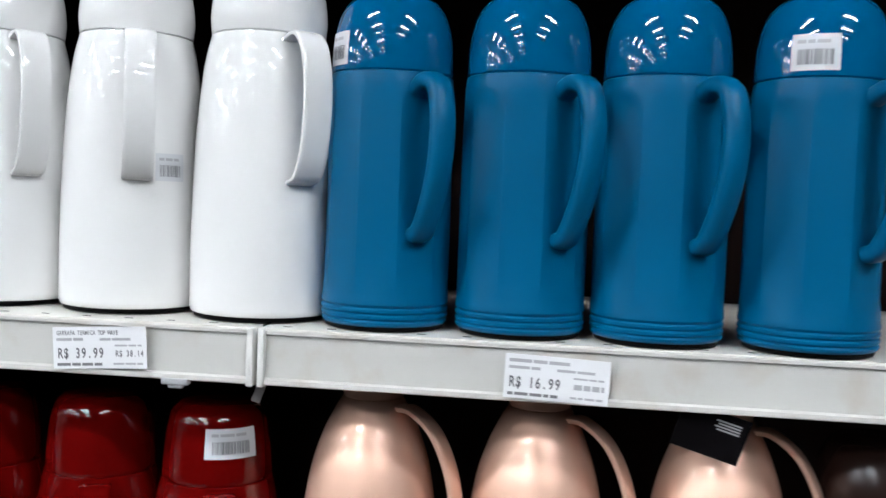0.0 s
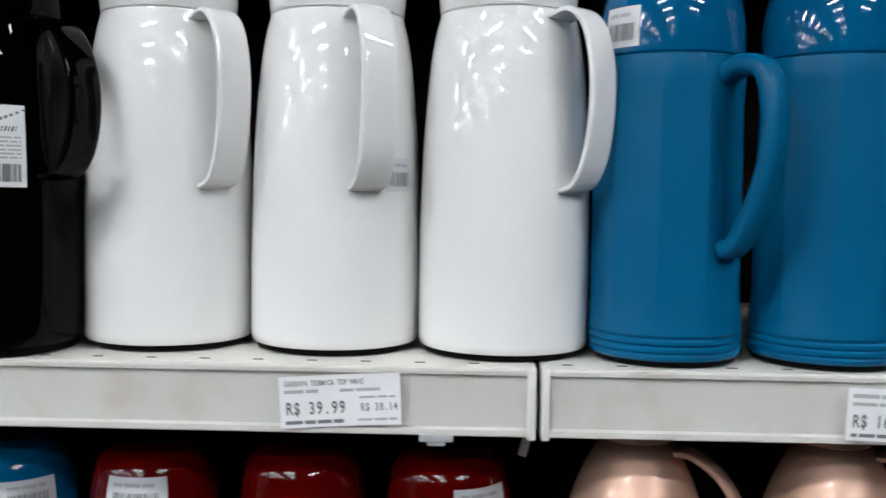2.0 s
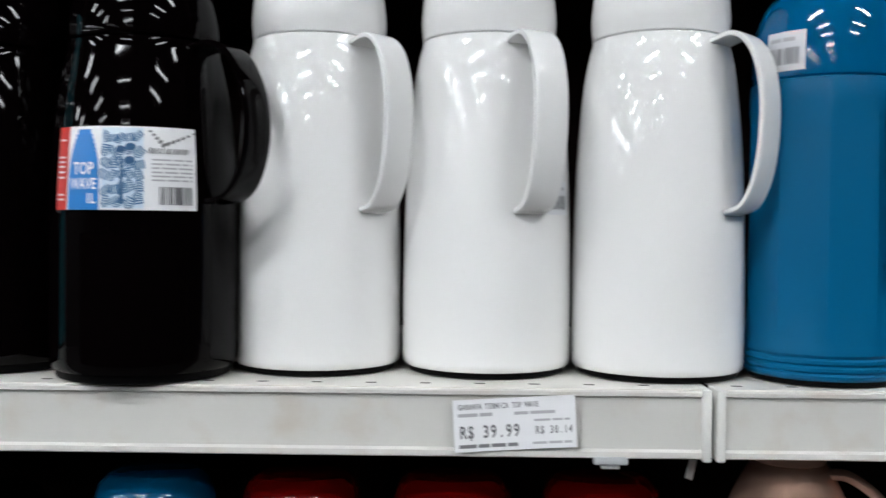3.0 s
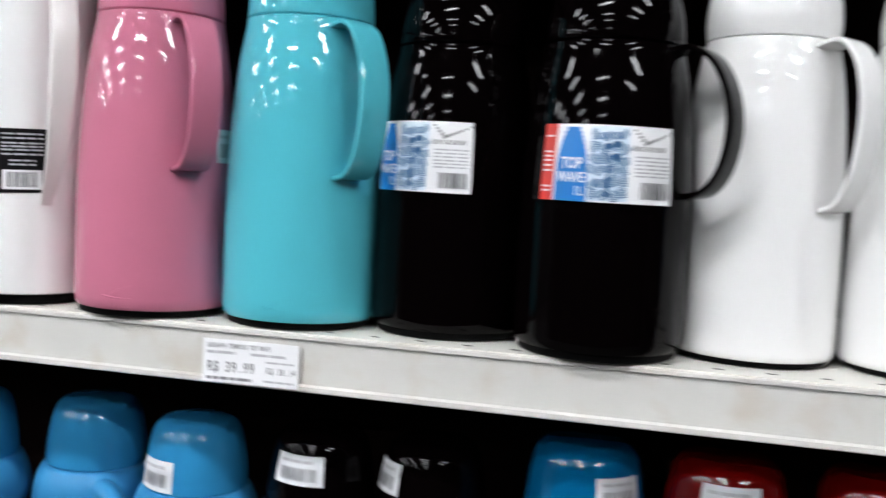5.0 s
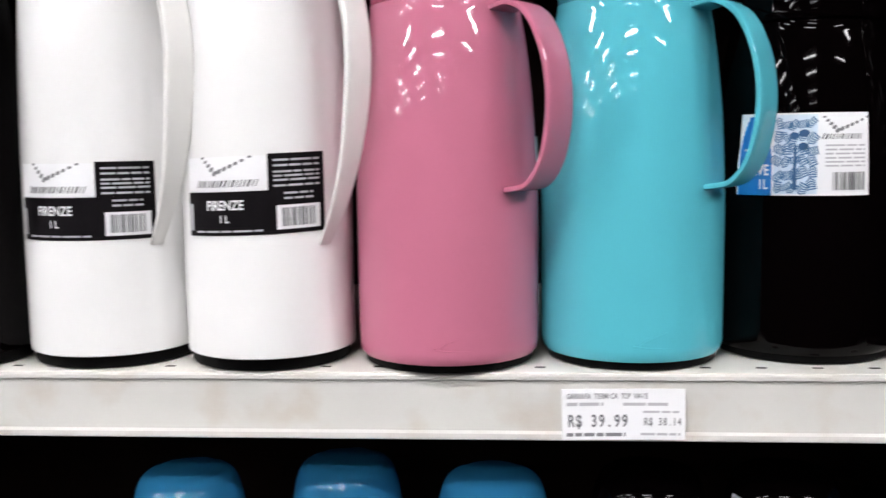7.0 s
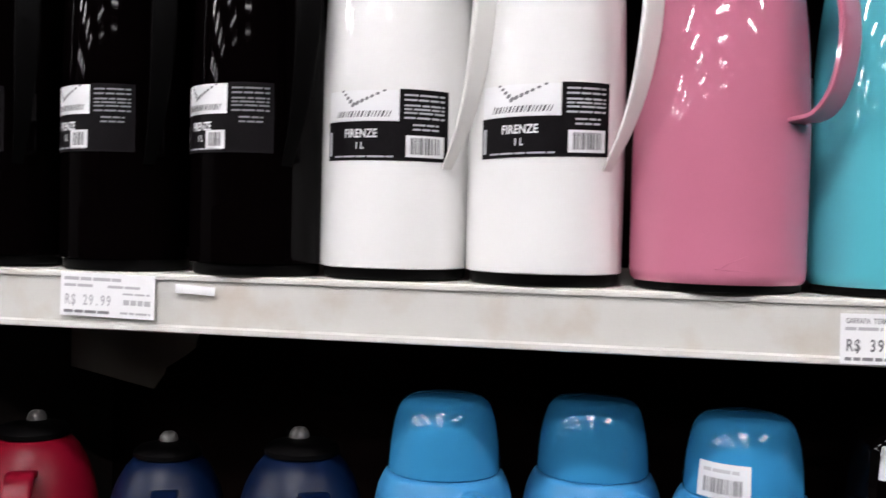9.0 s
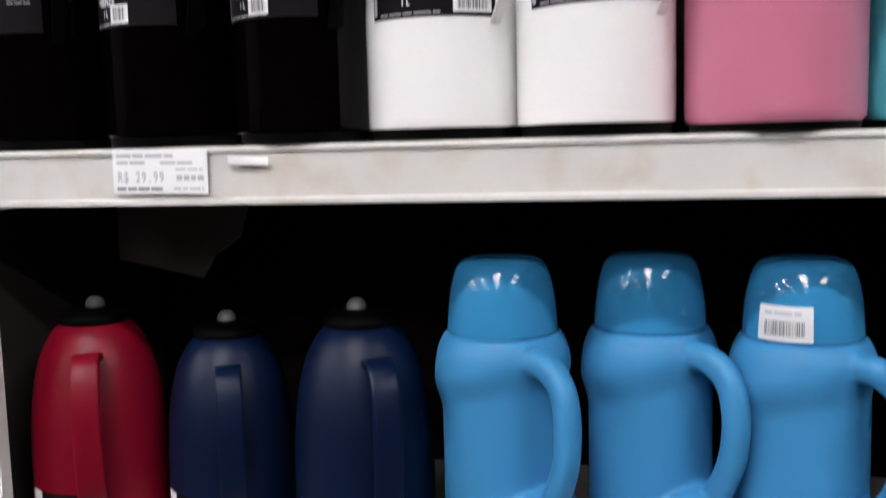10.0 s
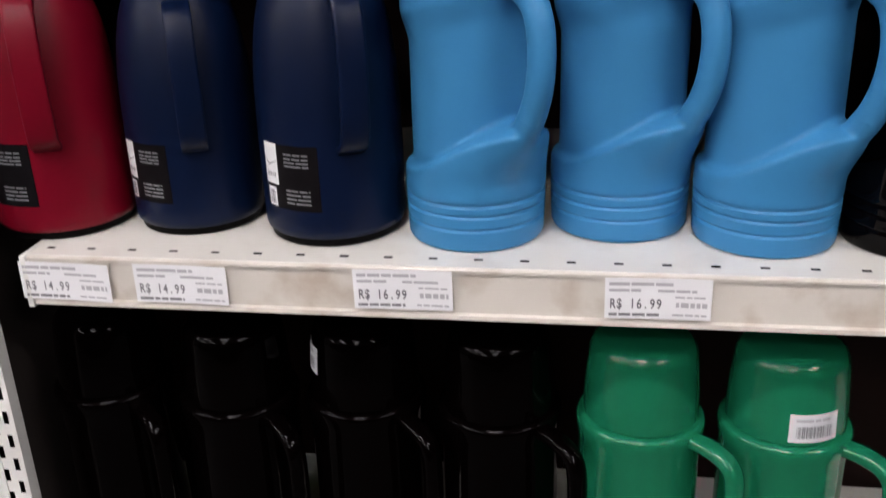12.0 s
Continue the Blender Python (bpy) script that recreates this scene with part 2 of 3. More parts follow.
structure("floor", box(-11, 11, -23, 4, -0.1, 0.0), FLOOR, "unseen shop floor, darkened to weaken reflections")
structure("ceiling", box(-11, 11, -23, 4, 3.3, 3.4), CEILING, "unseen shop ceiling, darkened to weaken bounce light")
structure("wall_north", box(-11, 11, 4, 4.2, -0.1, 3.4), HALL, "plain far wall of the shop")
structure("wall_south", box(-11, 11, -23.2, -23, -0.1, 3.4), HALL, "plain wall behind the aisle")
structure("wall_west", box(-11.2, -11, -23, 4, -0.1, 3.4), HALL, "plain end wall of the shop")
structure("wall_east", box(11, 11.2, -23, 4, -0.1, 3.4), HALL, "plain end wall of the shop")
# added out of view: stops low bounce light and keeps reflections dark
structure("partition", box(-6, 6, -2.75, -2.65, 0.0, 1.45), BACK, "unseen dark screen across the aisle, blocks low light")

FRONT, DEPTH = 0.0, 0.40
TOPS = {"upper": 1.3445, "lower": 0.966, "third": 0.500, "top": 1.775}
THICK = 0.0445
SECTIONS = [(-1.336, 0.0), (0.0035, 1.340)]
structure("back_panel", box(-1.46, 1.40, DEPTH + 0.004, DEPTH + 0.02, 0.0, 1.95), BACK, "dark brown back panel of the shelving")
structure("side_panel", box(-1.46, -1.43, 0.012, DEPTH + 0.003, 0.0, 1.95, 0.002), PANEL, "grey end panel of the shelving")
structure("side_panel_far", box(1.37, 1.40, 0.012, DEPTH + 0.003, 0.0, 1.95, 0.002), PANEL, "grey end panel of the shelving")
structure("kick_panel", box(-1.33, 1.34, 0.02, 0.04, 0.0, 0.45), BACK, "dark plinth panel below the shelves")


def shelf_top(length, holes):
    """A folded steel sheet, slotted along its front edge."""
    bm = bmesh.new()
    pitch, w = 0.036, 0.007
    xs = [0.0]
    count = int(length / pitch)
    for k in range(count):
        x = pitch * (k + 0.5)
        xs += [x - w / 2, x + w / 2]
    xs.append(length)
    ys = [0.0, 0.0135, 0.0175, 0.2, DEPTH] if holes else [0.0, 0.2, DEPTH]
    grid = [[bm.verts.new((x, y, 0)) for x in xs] for y in ys]
    for j in range(len(ys) - 1):
        for i in range(len(xs) - 1):
            if holes and j == 1 and i % 2 == 1:
                continue
            bm.faces.new((grid[j][i], grid[j][i + 1], grid[j + 1][i + 1], grid[j + 1][i]))
    low = [[bm.verts.new((v.co.x, v.co.y, -0.012)) for v in row] for row in (grid[0], grid[-1])]
    for row, under in zip((grid[0], grid[-1]), low):
        for i in range(len(xs) - 1):
            bm.faces.new((row[i], row[i + 1], under[i + 1], under[i]))
    return bm


def shelf(level, x0, x1, label, holes=True):
    z = TOPS[level]
    ob = thing("shelf", pose(x0, FRONT, z), label, "shelf", "gondola shelves")
    length = x1 - x0
    part("top_panel", shelf_top(length, holes), SHELF, ob)
    # dark sheet: the shade below the cream shelf is put into its colour
    part("underside", box(0.004, length - 0.004, 0.012, DEPTH, -THICK + 0.012, -THICK + 0.014), BACK, ob, "dark sheet that paints shade under the shelf")
    # rail section: lips above and below a slightly hollow face
    outline = [(0.0095, -0.0008), (-0.0016, -0.0008), (-0.0026, -0.0018), (-0.0026, -0.0042), (-0.0004, -0.0052), (0.0, -0.02), (-0.0004, -0.0388), (-0.0030, -0.0402), (-0.0034, -0.0437), (-0.0022, -THICK), (0.0095, -THICK)]
    bm = bmesh.new()
    ends = [[bm.verts.new((x, y, q)) for y, q in outline] for x in (0.003, length - 0.003)]
    for i in range(len(outline) - 1):
        bm.faces.new((ends[0][i], ends[1][i], ends[1][i + 1], ends[0][i + 1]))
    bm.faces.new(ends[0]), bm.faces.new(ends[1])
    part("price_rail", bm, RAIL_WORN if level == "lower" else RAIL, ob, "cream price rail with worn enamel", 20)
    for x in (0.0, length - 0.0055):
        part("end_cap", box(x, x + 0.0055, -0.0056, 0.02, -THICK - 0.0015, 0.0005, 0.0012), RAIL_WHITE, ob, "rounded white end cap of the rail")
    return ob


for level, words in (("upper", "cream metal shelf loaded with vacuum flasks"), ("lower", "slotted cream metal shelf with jugs and flasks"), ("third", "cream metal shelf with dark and green flasks"), ("top", "cream metal shelf above the flasks")):
    for x0, x1 in SECTIONS:
        shelf(level, x0 + {"upper": -0.018, "lower": 0.012, "third": 0.012, "top": 0.0}[level] * (x0 < 0), x1, words)


def upright(x0, x1, y0, y1):
    """A white steel upright with two staggered columns of slots."""
    ob = thing("slotted_upright", pose(0, 0, 0), "white slotted steel upright of the shelving", "shelf upright")
    bm = bmesh.new()
    cols = [x0, x1 - 0.026, x1 - 0.022, x1 - 0.017, x1 - 0.010, x1 - 0.005, x1]
    for i in range(len(cols) - 1):
        slotted = i in (2, 4)
        z = 0.0 if i != 4 else 0.0125
        if slotted and z:
            bm.faces.new([bm.verts.new(c) for c in ((cols[i], y0, 0), (cols[i + 1], y0, 0), (cols[i + 1], y0, z), (cols[i], y0, z))])
        while z < 1.95:
            step = 0.025 if slotted else 1.95
            top = min(1.95, z + (0.012 if slotted else step))
            bm.faces.new([bm.verts.new(c) for c in ((cols[i], y0, z), (cols[i + 1], y0, z), (cols[i + 1], y0, top), (cols[i], y0, top))])
            z += step
    for xa, xb in ((x1, x1), (x0, x0)):
        bm.faces.new([bm.verts.new(c) for c in ((xa, y0, 0), (xa, y1, 0), (xa, y1, 1.95), (xa, y0, 1.95))])
    bmesh.ops.remove_doubles(bm, verts=bm.verts, dist=0.0001)
    part("post", bm, RAIL_WHITE, ob)
    # solid black filler, gives the slots their inner shade by colour
    part("channel", box(x0 + 0.003, x1 - 0.003, y0 + 0.006, y1, 0.0, 1.95), BLACK_MATT, ob, "black filler that paints shade inside the slots")
    return ob


upright(-1.462, -1.366, -0.002, 0.011)


# ---- flasks ----
def turned(points, n=4):
    return [(max(0.0, p.x), p.y) for p in smooth_curve([(r, z) for r, z in points], n)]


def v2(points, n=4):
    return turned([Vector((r, z)) for r, z in points], n)


def strap_path(points, n=7):
    return [Vector((p.x, 0, p.y)) for p in smooth_curve([Vector(q) for q in points], n)]


ACROSS = Vector((0, 1, 0))
WAVE_BODY = [(0.0602, 0.006), (0.0622, 0.009), *v2([(0.0627, 0.014), (0.0628, 0.06), (0.0627, 0.11), (0.0616, 0.142), (0.0595, 0.175), (0.0566, 0.203), (0.0541, 0.220), (0.0515, 0.2350)]), (0.0512, 0.2395), (0.0495, 0.2405)]
WAVE_CAP = [(0.0492, 0.2405), (0.0506, 0.2418), *v2([(0.0508, 0.244), (0.0496, 0.260), (0.0462, 0.277), (0.0400, 0.290), (0.0300, 0.2985), (0.0150, 0.3025)]), (0.0, 0.3032)]
WAVE_STRAP = [(0.0500, 0.2335), (0.066, 0.2350), (0.082, 0.2240), (0.0935, 0.1980), (0.0965, 0.1680), (0.0910, 0.1390), (0.0790, 0.1220), (0.0610, 0.1180)]
# the black flasks have a lower shoulder and a smaller cap
SQUAT_BODY = [(r, z if z < 0.12 else 0.12 + (z - 0.12) * 0.868) for r, z in WAVE_BODY]
SQUAT_CAP = [(r, SQUAT_BODY[-1][1] + (z - 0.2405) * 0.92) for r, z in WAVE_CAP]
SQUAT_STRAP = [(x, z if z < 0.12 else 0.12 + (z - 0.12) * 0.88) for x, z in WAVE_STRAP]
ROUND_BODY = [(0.0590, 0.0045), (0.0605, 0.006), *v2([(0.0610, 0.010), (0.0611, 0.06), (0.0604, 0.10), (0.0590, 0.140), (0.0568, 0.175), (0.0538, 0.205), (0.0508, 0.223), (0.0484, 0.2325)]), (0.0478, 0.2355), (0.0465, 0.2362)]
ROUND_CAP = [(0.0462, 0.2362), (0.0478, 0.2372), *v2([(0.0482, 0.240), (0.0490, 0.252), (0.0470, 0.270), (0.0420, 0.287), (0.0345, 0.298), (0.0270, 0.3022)]), (0.0240, 0.3030), (0.0, 0.3032)]
LOW_CAP = [(0.0462, 0.2362), (0.0470, 0.2372), *v2([(0.0472, 0.240), (0.0466, 0.252), (0.0450, 0.270), (0.0428, 0.284), (0.0395, 0.2945), (0.0330, 0.3010)]), (0.0270, 0.3025), (0.0, 0.3030)]
ROUND_STRAP = [(0.0470, 0.2300), (0.064, 0.2330), (0.0770, 0.2210), (0.0840, 0.1960), (0.0845, 0.1650), (0.0800, 0.1370), (0.0710, 0.1190), (0.0590, 0.1140)]
TALL_BODY = [(0.0570, 0.0085), (0.0585, 0.0093), *v2([(0.0588, 0.013), (0.0588, 0.10), (0.0583, 0.16), (0.0568, 0.21), (0.0545, 0.25), (0.0528, 0.272)]), (0.0520, 0.2755), (0.0505, 0.2762)]
TALL_CAP = [(0.0500, 0.2762), (0.0515, 0.2772), *v2([(0.0517, 0.280), (0.0500, 0.298), (0.0440, 0.313), (0.0330, 0.322), (0.0150, 0.3255)]), (0.0, 0.326)]
TALL_STRAP = [(0.0520, 0.2660), (0.0680, 0.2690), (0.0840, 0.2560), (0.0940, 0.2250), (0.0950, 0.1900), (0.0880, 0.1480), (0.0760, 0.1130), (0.0590, 0.0830)]


def flask(kind, spot, turn, mat, label, strap_mat=None, cap_mat=None, base_mat=None, base_r=0.0, name="vacuum_flask"):
    """A moulded flask with body, screw cap, base ring and a flat strap handle that points along turn."""
    body, cap, strap, base_h, half_w = {"wave": (WAVE_BODY, WAVE_CAP, WAVE_STRAP, 0.0068, 0.0125), "squat": (SQUAT_BODY, SQUAT_CAP, SQUAT_STRAP, 0.0068, 0.0125), "round": (ROUND_BODY, ROUND_CAP, ROUND_STRAP, 0.0050, 0.0125), "low": (ROUND_BODY, LOW_CAP, ROUND_STRAP, 0.0050, 0.0125), "tall": (TALL_BODY, TALL_CAP, TALL_STRAP, 0.0090, 0.0105)}[kind]
    ob = thing(name, pose(*spot, 0, 0, turn), label, "thermos")
    base_r = base_r or body[0][0] - 0.0015
    attach("body", shared((kind, "body", mat.name), lambda: finish(lathe(body), "body", mat)), ob)
    attach("cap", shared((kind, "cap", (cap_mat or mat).name), lambda: finish(lathe(cap), "cap", cap_mat or mat)), ob)
    base = [(base_r - 0.003, 0.0), (base_r - 0.0008, 0.0008), (base_r, 0.0025), (base_r, base_h)]
    attach("base_ring", shared((kind, "base", (base_mat or BLACK_MATT).name), lambda: finish(lathe(base), "base_ring", base_mat or BLACK_MATT)), ob, "matt black base ring")
    sm = strap_mat or mat
    attach("handle", shared((kind, "handle", sm.name), lambda: finish(sweep(strap_path(strap), half_w, 0.0021, 0.35, ACROSS, 14, (lambda t: 1 - 0.55 * max(0.0, t - 0.62) / 0.38) if kind == "tall" else None), "handle", sm, 50)), ob)
    return ob


def sticker(ob, profile, left, z0, w, h, seed, plain=False):
    """A small price sticker with its barcode."""
    wrap = Wrap(profile, left, z0, 0.0005)
    card = part("price_sticker", wrap.patch([(0, w, 0, h)]), STICKER, ob, "small white barcode sticker")
    part("barcode", wrap.patch(bars(w * 0.14, w * 0.86, h * 0.16, h * 0.58, seed), 0.0003), GREY_INK, card)
    part("fine_print", wrap.patch(lines(w * 0.12, w * 0.8, h * 0.74, h * 0.10, seed + 1, 3), 0.0003), FADED_INK, card)
    return card


def bird(u, v, s):
    """A plain spread-wing mark of small leaning dots, largest where the wings meet."""
    out = []
    spots = [(-0.50 * q, 0.52 * q, q) for q in (0.0, 0.25, 0.5, 0.75, 1.0)] + [(1.25 * q, 0.46 * q + 0.05 * q * q, q) for q in (0.14, 0.30, 0.46, 0.62, 0.80, 1.0)]
    for du, dv, q in spots:
        a, b = s * (0.088 - 0.014 * q), s * (0.100 - 0.055 * q)
        out.append([(u + s * du + a * math.cos(k * 0.785) + 0.4 * b * math.sin(k * 0.785), v + s * dv + b * math.sin(k * 0.785)) for k in range(8)])
    return out


def name_mark(u0, u1, v, h, seed, slant=0.25):
    """A name as a row of plain slanted blocks, the outer two a little taller."""
    rnd, out, u = random.Random(seed), [], u0
    while u < u1 - h * 0.3:
        w = min(h * rnd.choice((0.16, 0.22, 0.34)), u1 - u)
        t = 1.12 if u == u0 else 1.0
        out.append([(u, v), (u + w, v), (u + w + h * slant * t, v + h * t), (u + h * slant * t, v + h * t)])
        u += w + h * 0.36
    return out


def tall_label(ob, left, z0, tilt=0.0, dark=False):
    """The tall flask's label: white mark field, black name band, black text column with a barcode."""
    p, w, h = TALL_BODY, 0.101, 0.052
    wrap = Wrap(p, left, z0, 0.0004, tilt)
    card = part("label", wrap.patch([(0, w, 0, 0.0285), (0.062, w, 0.0285, h)]), LABEL_BLACK, ob, "black and white product label")
    part("white_field", wrap.patch([(0.001, 0.0615, 0.0288, h - 0.001)], 0.0002), PAPER, card, "white upper field of the label")
    part("wing_mark", wrap.shape(bird(0.0265, 0.0405, 0.0195), 0.0005), GREY_INK, card)
    part("name_mark", wrap.shape(name_mark(0.0105, 0.0555, 0.0315, 0.0044, 3, 0.45), 0.0005), INK, card)
    part("product_word", wrap.words([("FIRENZE", 0.0086, 0.0190, 0.0168)], 0.0003, 0.84), PAPER, card)
    part("capacity", wrap.words([("1 L", 0.0068, 0.0285, 0.0085)], 0.0003, 0.85), PAPER, card)
    left_u = 0.040 if dark else 0.067
    part("barcode_field", wrap.patch([(left_u, left_u + (0.020 if dark else 0.030), 0.0028, 0.0165 if dark else 0.0185)], 0.0003), PAPER, card)
    part("barcode", wrap.patch(bars(left_u + 0.0035, left_u + (0.0165 if dark else 0.0265), 0.0048, 0.0148 if dark else 0.0168, 21), 0.0005), INK, card)
    rows = []
    for k, v in enumerate((0.047, 0.0435, 0.0395, 0.0368, 0.0341, 0.0305, 0.0255, 0.0222)):
        rows += lines(0.0655 if k < 6 else 0.072, 0.097 if k < 6 else 0.092, v, 0.0013, 40 + k, 3)
    part("fine_print", wrap.patch(rows, 0.0003), GREY_INK if dark else FADED_INK, card)
    part("foot_line", wrap.patch(lines(0.009, 0.058, 0.0022, 0.0012, 60, 5), 0.0003), FADED_INK, card)
    part("side_code", wrap.patch([(0.0015, 0.0050, 0.0035, 0.021)], 0.0003), FADED_INK, card)


def wave_label(ob, right, z0, red=True):
    """The wave flask's wide label: red strip, blue flask picture, pale drawing, white text field."""
    w, h = 0.098, 0.053
    left = right - math.degrees(w / 0.0626)
    wrap = Wrap(SQUAT_BODY, left, z0)
    card = part("label", wrap.patch([(0 if red else 0.0125, w, 0, h)]), PAPER, ob, "white product label with blue flask picture")
    if red:
        part("red_strip", wrap.patch([(0.0, 0.0115, 0.0, h)], 0.0002), LABEL_RED, card)
        part("strip_lines", wrap.patch([(0.002, 0.0085, v, v + 0.0012) for v in (0.006, 0.009, 0.020, 0.0235, 0.027, 0.030, 0.033, 0.044)], 0.0004), PAPER, card)
    slices = []
    for k in range(17):
        v = 0.003 * k
        half = 0.0118 * (1 - max(0.0, (v - 0.012) / 0.040) ** 2.6 * 0.75)
        slices.append((0.0247 - half, 0.0247 + half, v, v + 0.003))
    part("picture_edge", wrap.patch([(a - 0.0013, b + 0.0013, c, d) for a, b, c, d in slices], 0.00025), PAPER, card, "white outline of the flask picture")
    part("flask_picture", wrap.patch(slices, 0.0004), LABEL_BLUE, card)
    part("title_word", wrap.words([("TOP", 0.0108, 0.0172, 0.0226)], 0.0007, 0.74), PAPER, card)
    part("title_word", wrap.words([("WAVE", 0.0098, 0.0150, 0.0132)], 0.0007, 0.72), PAPER, card)
    part("capacity", wrap.words([("1L", 0.0088, 0.0275, 0.0042)], 0.0007, 0.8), PAPER, card)
    part("drawn_field", wrap.patch([(0.0375, 0.0640, 0.001, h - 0.001)], 0.0002), LABEL_PALE, card)
    rnd, strokes = random.Random(17), []
    for k in range(30):
        u, v, a = 0.0405 + 0.0051 * (k % 5) + rnd.uniform(-0.001, 0.001), 0.0055 + 0.0081 * (k // 5) + rnd.uniform(-0.0012, 0.0012), rnd.uniform(0, 3.14)
        du, dv, reach = math.cos(a), math.sin(a), rnd.uniform(0.0020, 0.0031)
        for j in range(-2, 3):
            cu, cv, t = u - dv * 0.00125 * j, v + du * 0.00125 * j, 0.00044
            bow = 0.0005 * (j + 2)
            strokes.append([(cu + du * reach * e - dv * (f * t + bow * (1 - e * e)), cv + dv * reach * e + du * (f * t + bow * (1 - e * e))) for e, f in ((-1, -1), (0, -1), (1, -1), (1, 1), (0, 1), (-1, 1))])
    part("drawn_pattern", wrap.shape(strokes, 0.0004), LABEL_MID, card)
    ring = lambda u, v, ru, rv: [(u + ru * math.cos(q * 0.524), v + rv * math.sin(q * 0.524)) for q in range(12)]
    stem = [[(0.0494, 0.004), (0.0520, 0.004), (0.0513, 0.033), (0.0500, 0.033)], ring(0.0555, 0.0315, 0.0032, 0.0026), ring(0.0500, 0.0385, 0.0030, 0.0022), ring(0.0560, 0.0400, 0.0034, 0.0024)]
    part("drawn_plant", wrap.shape(stem, 0.0006), LABEL_NAVY, card)
    part("wing_mark", wrap.shape(bird(0.0765, 0.0415, 0.0165), 0.0003), GREY_INK, card)
    part("name_mark", wrap.shape(name_mark(0.0665, 0.0935, 0.0360, 0.0034, 9, 0.4), 0.0003), INK, card)
    rows = []
    for k, v in enumerate((0.0315, 0.0288, 0.0262, 0.0235, 0.0210, 0.0185)):
        rows += lines(0.069, 0.095, v, 0.0011, 70 + k, 3)
    part("fine_print", wrap.patch(rows, 0.0003), FADED_INK, card)
    part("barcode", wrap.patch(bars(0.0735, 0.0945, 0.0035, 0.0150, 33), 0.0003), INK, card)


ZU, ZL, Z3 = TOPS["upper"] + 0.0006, TOPS["lower"] + 0.0006, TOPS["third"] + 0.0006


# upper shelf, strap-handled flasks
white_round = "white glossy vacuum flask with curved strap handle"
flask("round", (-0.266, 0.088, ZU), -43, WHITE, white_round)
w2 = flask("round", (-0.142, 0.084, ZU), -63, WHITE, "white vacuum flask with barcode sticker beside handle")
sticker(w2, ROUND_BODY, 14, 0.112, 0.026, 0.023, 2)
flask("round", (-0.0195, 0.075, ZU), -45, WHITE, white_round)
k1 = flask("squat", (-0.380, 0.046, ZU), -27, BLACK, "glossy black vacuum flask with red and blue label")
wave_label(k1, -43 + 27, 0.1115)
k2 = flask("squat", (-0.502, 0.080, ZU), 70, BLACK, "glossy black vacuum flask behind a teal handle")
wave_label(k2, -68 - 70, 0.1115, red=False)
teal = flask("wave", (-0.6235, 0.060, ZU), -39, TEAL, "glossy teal vacuum flask with strap handle")
pink = flask("wave", (-0.7505, 0.049, ZU), -40, PINK, "glossy pink vacuum flask with strap handle")
sticker(pink, WAVE_BODY, 27, 0.125, 0.022, 0.027, 4)
for ob, tone in ((teal, TEAL), (pink, PINK)):
    wrap = Wrap(WAVE_BODY, -57, 0.0165, 0.0001)
    for ends in (((0.004, 0.000), (0.010, 0.0042), (0.023, 0.0095)), ((0.001, 0.0006), (0.010, -0.0004), (0.025, -0.0010))):
        stroke = smooth_curve([Vector(wrap.point(u, v, 0.0)) for u, v in ends], 5)
        part("embossed_mark", sweep(stroke, 0.0007, 0.0007, 1.0, None, 8, lambda t: 1 - 0.7 * t), tone, ob, "faint embossed wing stroke")
for x, y, tilt, z in ((-0.8770, 0.051, 0.03, 0.0895), (-0.9940, 0.057, 0.0, 0.0875)):
    ob = flask("tall", (x, y, ZU), -38, WHITE, "white tall vacuum flask with black and white label", strap_mat=IVORY)
    tall_label(ob, -136 + 38, z, tilt)
for x, y in ((-1.1030, 0.042), (-1.2165, 0.046), (-1.332, 0.050)):
    ob = flask("tall", (x, y, ZU), -45, BLACK, "black tall vacuum flask with small black label", strap_mat=BLACK_MATT)
    ob.matrix_basis = ob.matrix_basis @ Matrix.Diagonal((0.89, 0.89, 1.0, 1.0))
    tall_label(ob, -155 + 45, 0.0915, 0.0, True)


# blue faceted flasks
BAND_BODY = [(0.0500, 0.004), (0.0515, 0.0055), (0.0520, 0.0075), (0.0508, 0.0090), (0.0522, 0.0105), (0.0522, 0.0125), (0.0508, 0.0140), (0.0523, 0.0155), (0.0523, 0.0175), (0.0510, 0.0190), (0.0523, 0.0210), (0.0522, 0.0245), (0.0518, 0.027), (0.0518, 0.033), (0.0518, 0.041), (0.0518, 0.052), (0.0518, 0.08), (0.0516, 0.13), (0.0513, 0.16), (0.0511, 0.175), (0.0508, 0.187), (0.0505, 0.195), (0.0495, 0.2030), (0.0480, 0.2040)]
BAND_CAP = [(0.0478, 0.2040), (0.0492, 0.2052), *v2([(0.0493, 0.208), (0.0488, 0.222), (0.0470, 0.238), (0.0425, 0.253), (0.0340, 0.264), (0.0200, 0.2695)]), (0.0, 0.271)]


def ease(t):
    t = min(1.0, max(0.0, t))
    return t * t * (3 - 2 * t)


def faceted(a, r, z):
    if not 0.026 < z < 0.2:
        return r
    step = math.pi / 5
    k = (a + step / 2) % step - step / 2
    flat = r * math.cos(step / 2) / math.cos(k) * 1.008
    soft = 1.0 * ease((z - 0.026) / 0.024) * ease((0.2 - z) / 0.03)
    return min(r, r * (1 - soft) + flat * soft)


